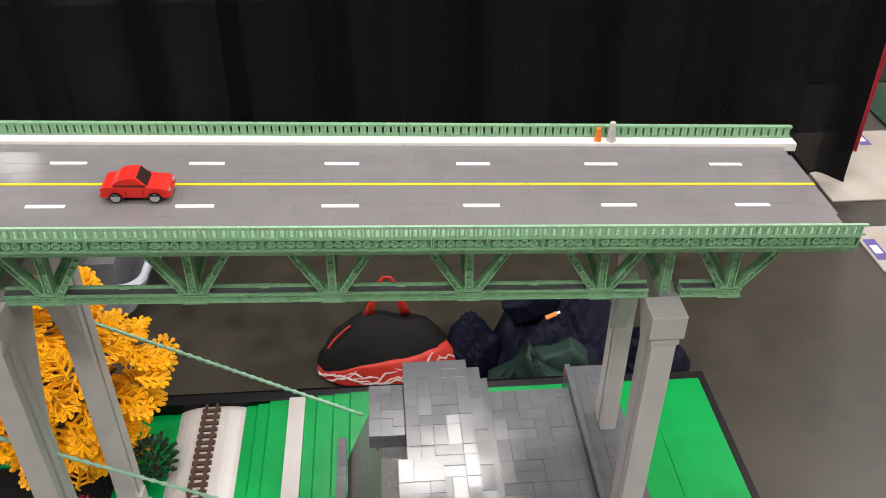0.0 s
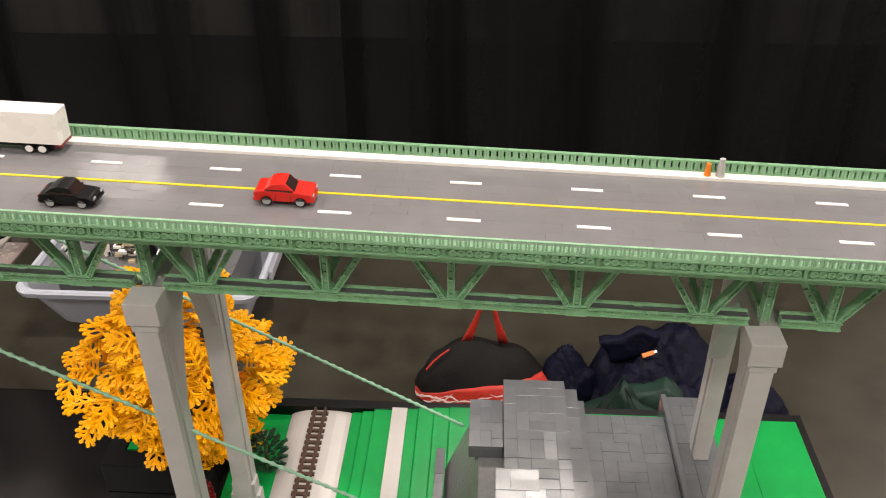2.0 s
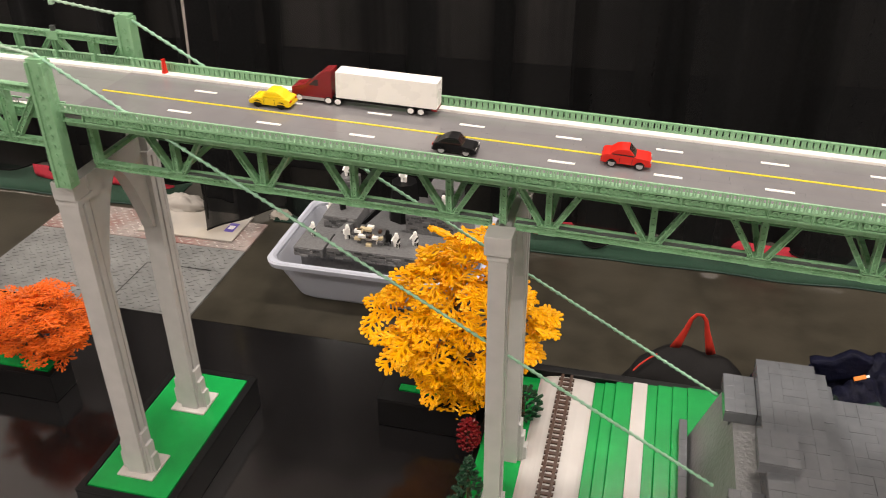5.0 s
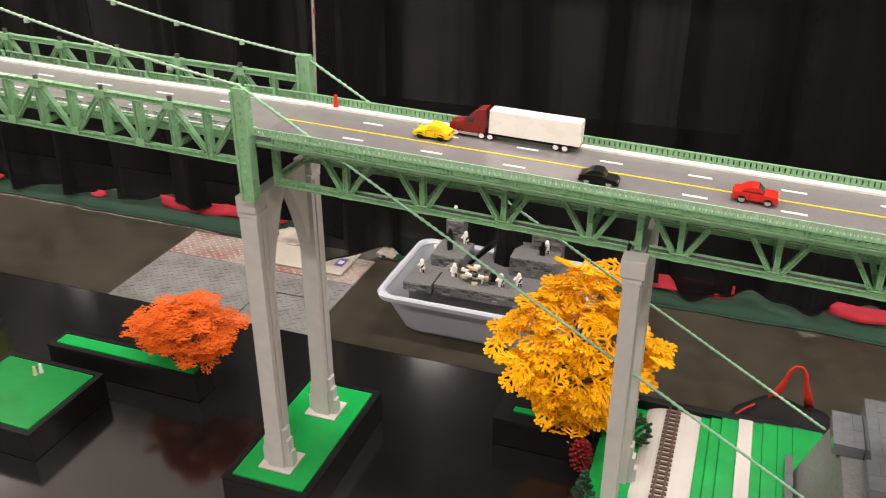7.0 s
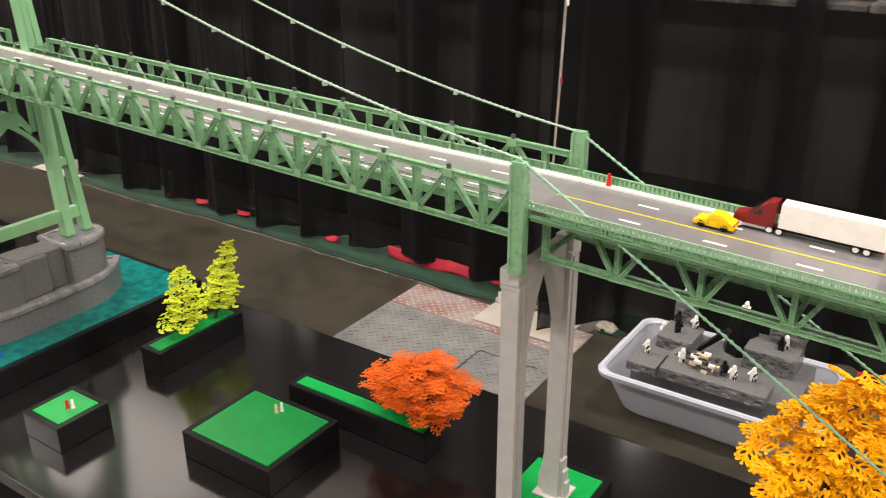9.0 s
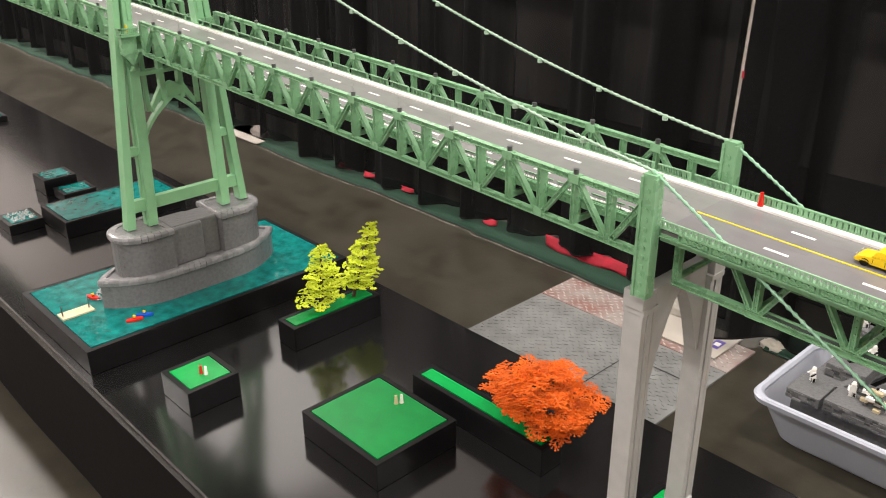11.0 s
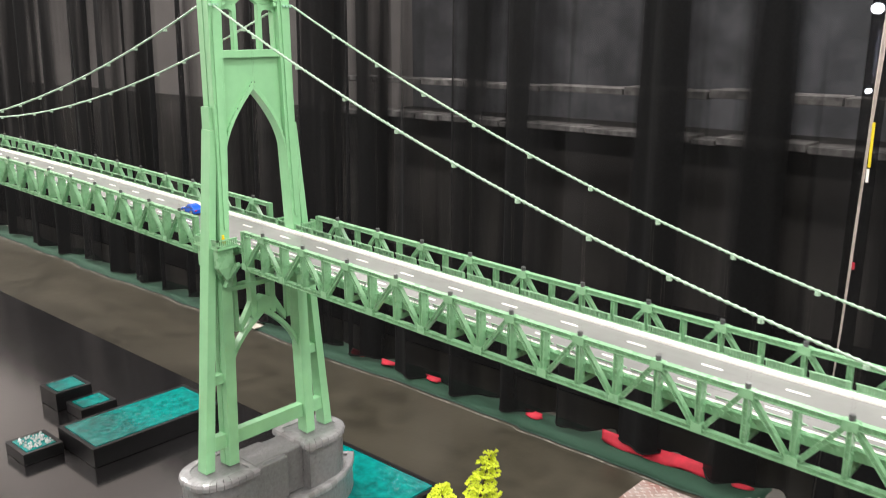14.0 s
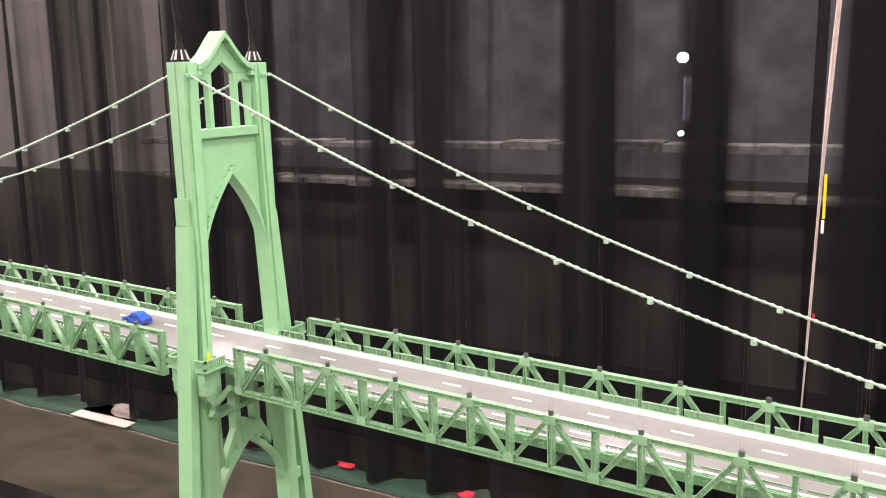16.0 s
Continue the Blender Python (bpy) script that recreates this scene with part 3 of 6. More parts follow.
def main_deck(x0, x1, owner, first):
    n = int((x1 - x0) / 0.127)
    for i in range(n):
        a, b = x0 + (x1 - x0) * i / n, x0 + (x1 - x0) * (i + 1) / n
        bm = bmesh.new()
        box(bm, a, b, 0.697, 0.7115, -0.004, 0.0032)
        part("kerb", bm, WHITE, owner, "white kerb", slope=road)
        bm = bmesh.new()
        box(bm, a, b, 0.5585, 0.565, -0.004, 0.0010)
        part("kerb", bm, WHITE, owner, "white kerb", slope=road)
        bm = bmesh.new()
        box(bm, a, b, 0.7115, 0.7175, -0.0165, 0.0032)
        part("stringer", bm, SAND, owner, slope=road)
        bm = bmesh.new()
        box(bm, a, b, 0.5525, 0.5585, -0.0140, 0.0008)
        box(bm, a, b, 0.5508, 0.5524, -0.0022, -0.0002)
        for k in range(16):
            x = a + (b - a) * (k + 0.5) / 16
            tube(bm, [(x, 0.5526, -0.0075), (x, 0.5512, -0.0075)], 0.0028, 7)
        part("stringer", bm, SAND, owner, slope=road)
    road_strip(x0, x1, 0.565, 0.697, owner, ROADGLARE, 4, (0.128, 0.096, 0.16), 7, road)
    marks(x0, x1, owner, first, False, road)
    m = int((x1 - x0) / 0.06)
    for i in range(m):
        a, b = x0 + (x1 - x0) * i / m, x0 + (x1 - x0) * (i + 1) / m
        bm = bmesh.new()
        box(bm, a + 0.0034, b - 0.0034, 0.7138, 0.7150, 0.0032, 0.0140)
        part("parapet", bm, SAND, owner, slope=road)
        fence(a + 0.003, b - 0.003, 0.7122, owner, 0.0032, 0.0160, PALEFENCE, 0.0042, False, 0.0010, road)
        fence(a + 0.003, b - 0.003, 0.5562, owner, 0.0008, 0.0108, PALEFENCE, 0.0042, False, 0.0010, road)


main_deck(-2.52, -1.066, side, -1.2003)
main_deck(-6.39, -2.5204, main, -2.64)

# anchor posts where the cables leave the deck
for y0, y1 in ((0.531, 0.549), (0.721, 0.739)):
    post = thing("anchor_post", "tall sand green brick post on the pier cap", "bridge post", group="anchor posts")
    bm = bmesh.new()
    zt = 1.166
    box(bm, -1.0915, -1.0715, y0 + 0.002, y1 - 0.002, 0.9972, zt)
    part("shaft", bm, SAND, post)
    for s in (-1, 1):
        bm = bmesh.new()
        box(bm, -1.0815 + s * 0.0095 - 0.002, -1.0815 + s * 0.0095 + 0.002, y0, y1, 0.9975, zt - 0.004)
        part("flange", bm, SAND, post)
    for k in range(12):
        z = 1.004 + k * 0.0128
        bm = bmesh.new()
        tube(bm, [(-1.0815, y0 + 0.002, z), (-1.0815, y0 + 0.0005, z)], 0.0028, 8)
        part("stud_tube", bm, SAND, post)


# ---- cables ----
def near_curve(x):
    d = x + 1.08
    return 1.1692 - 0.1491 * d + 0.1167 * d * d + 0.0038 * d ** 3


def far_curve(x):
    d = x + 1.08
    return 1.1637 - 0.1215 * d + 0.1601 * d * d + 0.0188 * d ** 3


def main_curve(x):
    e = -2.56 - x
    return 1.614 - 0.346 * e + 0.0883 * e * e


def cable(pts, label, clamps=(), mat=CABLE):
    c = thing("bridge_cable", label, "cable", group="suspension cables")
    fine = []
    for a, b in zip(pts, pts[1:]):
        n = max(2, round((Vector(b) - Vector(a)).length / 0.0028))
        fine += [Vector(a).lerp(Vector(b), i / n) for i in range(n)]
    fine.append(Vector(pts[-1]))
    bm = bmesh.new()
    tube(bm, fine, [(0.0029, 0.0019, 0.0015, 0.0019)[i % 4] for i in range(len(fine))], 6)
    part("strand", bm, mat, c, smooth=True)
    for p in clamps:
        bm = bmesh.new()
        cyl(bm, p[0], p[1], p[2] - 0.0062, p[2] - 0.001, 0.0042, sides=8)
        part("clamp", bm, mat, c)
    return c


for y, side_curve in ((0.54, near_curve), (0.73, far_curve)):
    end = (-0.224, 0.753, 0.644) if y > 0.6 else (-0.230, 0.584, 0.626)
    cable([(-1.0815, y, side_curve(-1.0815)), end], "sand green ribbed backstay cable running down to the stone bastion")
    xs = [-1.0815 - 1.441 * i / 24 for i in range(25)]
    cable([(x, y, side_curve(x)) for x in xs], "pale sand green ribbed suspension cable over the side span", [(k + 0.008, y, side_curve(k + 0.008)) for k in SIDEK], CABLELIGHT)
    xs = [-2.553 - 3.9 * i / 40 for i in range(41)]
    cable([(x, y, main_curve(x)) for x in xs], "pale sand green ribbed suspension cable over the main span", [(k, y, main_curve(k)) for k in MAINK[:28]], CABLELIGHT)
    for name, ks, f, first in (("side", SIDEK, side_curve, 1), ("main", MAINK[:28], main_curve, 0)):
        h = thing("hanger_threads", "thin dark threads hanging from the cable to the truss knobs", "cable", group="hangers")
        for k in ks[first:]:
            if f(k) - deck(k) - 0.045 > 0.01:
                for o in (-0.002, 0.002):
                    bm = bmesh.new()
                    tube(bm, [(k + o, y, deck(k) + 0.041), (k + o, y, f(k) - 0.004)], 0.00008, 4)
                    part("thread", bm, THREAD, h)

# ---- the tower ----
tower = thing("bridge_tower", "tall light green brick-built gothic suspension tower", "bridge tower")
X0, X1 = -2.5545, -2.5195
XM = -2.536
C = YC - 0.008


def ypair(s, y):
    return C + s * y


def slab(name, outline, x0, x1, mat=None, label=""):
    bm = bmesh.new()
    prism(bm, outline, x0, x1, "x")
    es = [e for e in bm.edges if abs(e.verts[0].co.x - e.verts[1].co.x) < 1e-6 and abs(e.verts[0].co.x - x1) < 1e-6]
    bmesh.ops.bevel(bm, geom=es, offset=0.0006, segments=1, affect="EDGES", clamp_overlap=True)
    return part(name, bm, mat or TOWER, tower, label)


def rect(a, b, z0, z1):
    return [(a, z0), (b, z0), (b, z1), (a, z1)]


for s in (-1, 1):
    # outer buttress, leaning outwards to the foot, with stepped top
    slab("outer_leg", [(ypair(s, 0.106), 1.378), (ypair(s, 0.092), 1.378), (ypair(s, 0.150), 0.667), (ypair(s, 0.172), 0.667)], X0, X0 + 0.030)
    for k, (ya, za, zb) in enumerate(((0.1045, 1.3785, 1.4225),)):
        slab("leg_step", rect(*sorted((ypair(s, ya), ypair(s, 0.0915))), za, zb), X0 + 0.001, X1 - 0.008)
    # inner leg in two courses of depth, with a groove between
    slab("inner_leg_back", [(ypair(s, 0.098), 1.634), (ypair(s, 0.067), 1.634), (ypair(s, 0.074), 1.345), (ypair(s, 0.083), 1.16), (ypair(s, 0.087), 0.90), (ypair(s, 0.094), 0.667), (ypair(s, 0.118), 0.667), (ypair(s, 0.110), 1.02), (ypair(s, 0.099), 1.30)], X0 + 0.002, XM)
    slab("inner_leg_front", [(ypair(s, 0.0965), 1.634), (ypair(s, 0.0655), 1.634), (ypair(s, 0.0725), 1.345), (ypair(s, 0.0815), 1.16), (ypair(s, 0.0855), 0.90), (ypair(s, 0.0925), 0.667), (ypair(s, 0.1165), 0.667), (ypair(s, 0.1085), 1.02), (ypair(s, 0.0975), 1.30)], XM + 0.0006, X1)
    slab("pilaster", [(ypair(s, 0.0900), 1.633), (ypair(s, 0.0725), 1.633), (ypair(s, 0.0790), 1.345), (ypair(s, 0.0860), 1.18), (ypair(s, 0.0930), 1.18), (ypair(s, 0.0915), 1.345)], X1, X1 + 0.0035)
    # ties between the legs low down
    for z, h in ((0.708, 0.031), (0.853, 0.021)):
        f = (1.378 - z) / 0.711
        slab("tie", rect(*sorted((ypair(s, 0.092 + 0.060 * f), ypair(s, 0.109))), z, z + h), X0 + 0.008, X0 + 0.026)
    # small balcony round the leg at road height
    for q in ((X1 + 0.004, X1 + 0.028), (X0 - 0.024, X0)):
        bm = bmesh.new()
        box(bm, q[0], q[1], *sorted((ypair(s, 0.082), ypair(s, 0.128))), deck(TX) - 0.006, deck(TX) - 0.002)
        part("balcony_floor", bm, TOWER, tower)
        for ya, yb, xa, xb in ((0.124, 0.128, q[0], q[1]), (0.082, 0.128, q[1] - 0.004 if q[0] > TX else q[0], q[1] if q[0] > TX else q[0] + 0.004)):
            y_a, y_b = sorted((ypair(s, ya), ypair(s, yb)))
            bars = [(xa, xb, y_a, y_b, deck(TX) + 0.011, deck(TX) + 0.014), (xa, xb, y_a, y_b, deck(TX) - 0.002, deck(TX) + 0.001)]
            if yb - ya > 0.01:
                for k in range(10):
                    yy = y_a + (y_b - y_a) * (k + 0.5) / 10
                    bars.append((xa + 0.001, xb - 0.001, yy - 0.0011, yy + 0.0011, deck(TX) + 0.001, deck(TX) + 0.011))
            else:
                for k in range(6):
                    xx = xa + (xb - xa) * (k + 0.5) / 6
                    bars.append((xx - 0.0011, xx + 0.0011, y_a + 0.001, y_b - 0.001, deck(TX) + 0.001, deck(TX) + 0.011))
            for i, size in enumerate(bars):
                bm = bmesh.new()
                box(bm, *size)
                part("balcony_rail" if i < 2 else "baluster", bm, SAND, tower)
        bm = bmesh.new()
        ya, yb = ypair(s, 0.088), ypair(s, 0.124)
        ym = (ya + yb) / 2 - s * 0.006
        zt = deck(TX) - 0.0062
        near = (q[0] + 0.001, q[0] + 0.016) if q[0] > TX else (q[1] - 0.016, q[1] - 0.001)
        top = [(near[0], ya), (near[1], ya), (near[1], yb), (near[0], yb)]
        inner = (q[0] if q[0] > TX else q[1] - 0.010)
        low = [(inner, ym - 0.007), (inner + 0.010, ym - 0.007), (inner + 0.010, ym + 0.007), (inner, ym + 0.007)]
        rings = [[bm.verts.new((u, v, z)) for u, v in c] for c, z in ((top, zt), (top, zt - 0.040), (low, zt - 0.082))]
        if s == -1:
            for c in rings:
                c.reverse()
        bm.faces.new(rings[0])
        bm.faces.new(rings[-1][::-1])
        for r0, r1 in zip(rings, rings[1:]):
            for k in range(4):
                bm.faces.new((r0[k], r0[(k + 1) % 4], r1[(k + 1) % 4], r1[k]))
        part("corbel", bm, SAND, tower, "tapered corbel under the balcony")
        # knee brace below the deck
        sgn = 1 if q[0] > TX else -1
        bm = bmesh.new()
        y_a, y_b = sorted((ypair(s, 0.090), ypair(s, 0.098)))
        xs0, xs1 = (X1, X1 + 0.045) if sgn > 0 else (X0, X0 - 0.045)
        bar(bm, (xs0, deck(TX) - 0.082), (xs1, deck(TX) - 0.036), 0.009, y_a, y_b)
        part("knee_brace", bm, SAND, tower)
        bm = bmesh.new()
        box(bm, *sorted((xs0, xs0 + sgn * 0.012)), y_a - 0.003, y_b + 0.003, deck(TX) - 0.09, deck(TX) - 0.08)
        part("bracket", bm, SAND, tower)
    # finial on top of the leg
    y = ypair(s, 0.083)
    bm = bmesh.new()
    cyl(bm, TX, y, 1.634, 1.637, 0.0142, sides=16)
    cyl(bm, TX, y, 1.6372, 1.652, 0.0135, 0.0082, 16)
    cyl(bm, TX, y, 1.6522, 1.6535, 0.0085, sides=16)
    cyl(bm, TX, y, 1.6537, 1.669, 0.0074, 0.0038, 12)
    part("finial", bm, BLACKP, tower, "black and silver cone finial")
    for k in range(8):
        a = 2 * math.pi * (k + 0.3) / 8
        bm = bmesh.new()
        tube(bm, [(TX + 0.0136 * math.cos(a), y + 0.0136 * math.sin(a), 1.637), (TX + 0.0082 * math.cos(a), y + 0.0082 * math.sin(a), 1.652)], [0.0020, 0.0012], 5)
        part("finial_rib", bm, SILVER, tower)
    bm = bmesh.new()
    tube(bm, [(TX, y, 1.668), (TX, y, 1.690), (TX - 0.001, y - 0.002, 1.72), (TX - 0.003, y - 0.005, 1.79)], [0.0050, 0.0050, 0.0050, 0.0048], 8)
    part("spire", bm, BLACKP, tower, "thin black spire")
    # bolt where the cable meets the leg
    for o in (-0.008, 0.0, 0.008):
        bm = bmesh.new()
        tube(bm, [(X1 + 0.0035, ypair(s, 0.086) + o, 1.6135), (X1 + 0.0065, ypair(s, 0.086) + o, 1.6135)], 0.0030, 8)
        part("cable_pin", bm, CABLE, tower)

# upper portal: three windows under a curved gable
PF, PB = -2.5305, -2.5415
for a, b in ((-0.0345, -0.0255), (0.0255, 0.0345)):
    slab("mullion", rect(C + a, C + b, 1.529, 1.6165), PB, PF)
for s in (-1, 1):
    slab("jamb", rect(*sorted((C + s * 0.0625, C + s * 0.0668)), 1.529, 1.600), PB, PF)
    slab("window_head", [(C + s * 0.0345, 1.6165), (C + s * 0.0345, 1.600), (C + s * 0.038, 1.6055), (C + s * 0.0485, 1.6075), (C + s * 0.059, 1.6055), (C + s * 0.0625, 1.600), (C + s * 0.0668, 1.600), (C + s * 0.0668, 1.6165)], PB, PF)
    slab("gable", [(C + s * 0.0668, 1.6167), (C + s * 0.0255, 1.6167), (C, 1.6345), (C, 1.6735), (C + s * 0.010, 1.6615), (C + s * 0.022, 1.6480), (C + s * 0.034, 1.637), (C + s * 0.046, 1.6275), (C + s * 0.058, 1.6225), (C + s * 0.0668, 1.622)], PB, PF)
    curve = [(0.0650, 1.6305), (0.058, 1.632), (0.046, 1.638), (0.034, 1.6470), (0.022, 1.6598), (0.010, 1.6735), (0.0, 1.6835)]
    for (ya, za), (yb, zb) in zip(curve, curve[1:]):
        slab("coping", [(C + s * ya, za - 0.0095), (C + s * yb, zb - 0.0105), (C + s * yb, zb), (C + s * ya, za)], X0 + 0.001, X1 + 0.001)
    slab("coping_end", rect(*sorted((C + s * 0.0652, C + s * 0.0570)), 1.6125, 1.6205), PF, X1)
slab("ledge", rect(C - 0.0685, C + 0.0685, 1.514, 1.5285), X0 + 0.004, X1 - 0.003)


def arch_plate(z_spring, z_apex, half, z_top, wide, x0, x1, name, power):
    outline = [(C - wide, z_top), (C + wide, z_top), (C + wide, z_spring)]
    n = 14
    for i in range(n + 1):
        u = i / n
        outline.append((C + half * (1 - u ** power), z_spring + (z_apex - z_spring) * u))
    for i in range(n - 1, -1, -1):
        u = i / n
        outline.append((C - half * (1 - u ** power), z_spring + (z_apex - z_spring) * u))
    outline.append((C - wide, z_spring))
    slab(name, outline, x0, x1)


arch_plate(1.318, 1.452, 0.0735, 1.5138, 0.0738, PB, PF, "upper_arch", 1.75)
for s in (-1, 1):
    n = 9
    for i in range(n):
        u0, u1 = i / n, (i + 1) / n
        za, zb = 1.318 + 0.134 * u0, 1.318 + 0.134 * u1
        ya, yb = 0.0735 * (1 - u0 ** 1.75), 0.0735 * (1 - u1 ** 1.75)
        slab("arch_rib", [(C + s * ya, za), (C + s * yb, zb), (C + s * yb, zb + (0.017 if i == n - 1 else 0.012)), (C + s * (ya + 0.002), za + 0.012)], X0 + 0.006, X1 - 0.004)
for s, yy, zz in ((-1, 0.009, 1.4585), (-1, 0.0035, 1.4655), (1, 0.0035, 1.4655), (-1, 0.040, 1.416)):
    bm = bmesh.new()
    tube(bm, [(X1 - 0.0045, C + s * yy, zz), (X1 - 0.0035, C + s * yy, zz)], 0.0013, 6)
    part("pin_hole", bm, BLACKP, tower, "small dark pin hole")
# lower portal: a thin arch, struts and cross beams below the road
n = 8
for s in (-1, 1):
    for i in range(n):
        u0, u1 = i / n, (i + 1) / n
        q = []
        for u, o in ((u0, 0.0), (u1, 0.0), (u1, 0.014), (u0, 0.014)):
            yy = (0.0865 - o * (1 - u) ** 0.6) * (1 - u ** 1.9) if o == 0 else (0.0865 + 0.004) * (1 - u ** 1.9)
            q.append((C + s * yy, 0.868 + 0.112 * u + (0.0 if o == 0 else 0.014 * (0.35 + 0.65 * u))))
        slab("lower_arch", q, X0 + 0.009, X1 - 0.009)
    slab("strut", rect(*sorted((C + s * 0.0175, C + s * 0.0310)), 0.975, deck(TX) - 0.032), X0 + 0.009, X1 - 0.009)
    slab("spandrel", [(C + s * 0.0312, 0.985), (C + s * 0.0312, 1.012), (C + s * 0.058, 0.968), (C + s * 0.058, 0.950)], X0 + 0.011, X1 - 0.011)
    slab("side_strut", rect(*sorted((C + s * 0.062, C + s * 0.072)), 0.955, deck(TX) - 0.032), X0 + 0.012, X1 - 0.012)
slab("keystone", [(C - 0.0173, 0.985), (C + 0.0173, 0.985), (C + 0.0173, 1.012), (C, 1.020), (C - 0.0173, 1.012)], X0 + 0.007, X1 - 0.007)
slab("cross_tie", rect(C - 0.082, C + 0.082, 1.045, 1.0555), X0 + 0.006, X1 - 0.0065)
slab("cross_beam", rect(C - 0.079, C + 0.079, deck(TX) - 0.0315, deck(TX) - 0.018), X0 + 0.004, X1 - 0.004, SAND)
slab("foot_beam", rect(C - 0.0905, C + 0.0905, 0.708, 0.739), X0 + 0.008, X1 - 0.009)

# ---- the tower's stone footing in the water ----
CY = 0.618


def bow(half, wide, nose):
    pts = []
    for i in range(9):
        u = i / 8
        pts.append((wide * math.sin(u * math.pi / 2) ** 0.8, half - nose * u))
    return [(x, y) for x, y in pts] + [(x, -y) for x, y in pts[::-1]] + [(-x, -y) for x, y in pts[1:]] + [(-x, y) for x, y in pts[::-1][:-1]]


def drum(s, half, wide, inner):
    out = []
    for i in range(9):
        u = i / 8 * math.pi / 2
        out.append((wide * math.cos(u) ** 0.75 if i < 8 else 0.0, s * half * math.sin(u)))
    return out + [(-x, y) for x, y in out[::-1][1:]] + [(-wide, -s * inner), (wide, -s * inner)]


def stack(bm, outline, x, y, layers):
    """Rings of one outline, each (height, grow) pair moved outwards by grow."""
    rings = []
    n = len(outline)
    for z, g in layers:
        ring = []
        for i, (a, b) in enumerate(outline):
            r = math.hypot(a, b)
            ring.append(bm.verts.new((x + a * (1 + g / r), y + b * (1 + g / r), z)))
        rings.append(ring)
    bm.faces.new(rings[0][::-1])
    bm.faces.new(rings[-1])
    for r0, r1 in zip(rings, rings[1:]):
        for i in range(n):
            bm.faces.new((r0[i], r0[(i + 1) % n], r1[(i + 1) % n], r1[i]))


def coping_stones(outline, x, y, z0, owner):
    """Rounded stones, one for each stretch of the outline, set along a wall's top edge."""
    n = len(outline)
    for i in range(n):
        (ax, ay), (bx, by) = outline[i], outline[(i + 1) % n]
        length = math.hypot(bx - ax, by - ay)
        if length < 0.002:
            continue
        k = max(1, round(length / 0.016))
        for j in range(k):
            bm = bmesh.new()
            ends = []
            for u in ((j + 0.03) / k, (j + 0.97) / k):
                px, py = ax + (bx - ax) * u, ay + (by - ay) * u
                r = math.hypot(px, py)
                ends.append([bm.verts.new((x + px * (1 + g / r), y + py * (1 + g / r), z0 + dz)) for g, dz in ((0.001, -0.004), (0.0065, 0.0), (0.0075, 0.009), (0.005, 0.0145), (-0.001, 0.0165), (-0.016, 0.0165), (-0.016, -0.004))])
            m = 7
            bm.faces.new(ends[0])
            bm.faces.new(ends[1][::-1])
            for q in range(m):
                bm.faces.new((ends[0][q], ends[0][(q + 1) % m], ends[1][(q + 1) % m], ends[1][q]))
            part("coping_stone", bm, COPING, owner)


footing = thing("tower_footing", "two-tier grey brick-built boat-shaped footing on the water base", "bridge footing")
bm = bmesh.new()
stack(bm, bow(0.254, 0.078, 0.16), TX, CY, ((0.4785, 0.0), (0.4815, -0.001), (0.5385, -0.0015), (0.5395, -0.006)))
part("lower_tier", bm, FOOTING, footing)
coping_stones(bow(0.252, 0.0765, 0.16), TX, CY, 0.5415, footing)
bm = bmesh.new()
stack(bm, bow(0.240, 0.066, 0.15), TX, CY, ((0.5396, 0.0), (0.553, 0.0)))
part("lower_top", bm, FOOTING, footing)
for s in (-1, 1):
    bm = bmesh.new()
    stack(bm, drum(s, 0.080, 0.0635, 0.052), TX, CY + s * 0.122, ((0.5532, 0.0), (0.6455, -0.0005)))
    part("upper_drum", bm, FOOTING, footing)
    coping_stones(drum(s, 0.0790, 0.0625, 0.051), TX, CY + s * 0.122, 0.650, footing)
    bm = bmesh.new()
    stack(bm, drum(s, 0.066, 0.050, 0.038), TX, CY + s * 0.122, ((0.6458, 0.0), (0.6645, 0.0)))
    part("drum_top", bm, FOOTING, footing)
bm = bmesh.new()
box(bm, TX - 0.040, TX + 0.040, CY - 0.0695, CY + 0.0695, 0.5532, 0.658, bev=0.003)
part("middle_block", bm, FOOTING, footing)
bm = bmesh.new()
box(bm, TX - 0.053, TX + 0.053, CY - 0.0695, CY + 0.018, 0.5532, 0.656, bev=0.004)
part("middle_buttress", bm, FOOTING, footing)


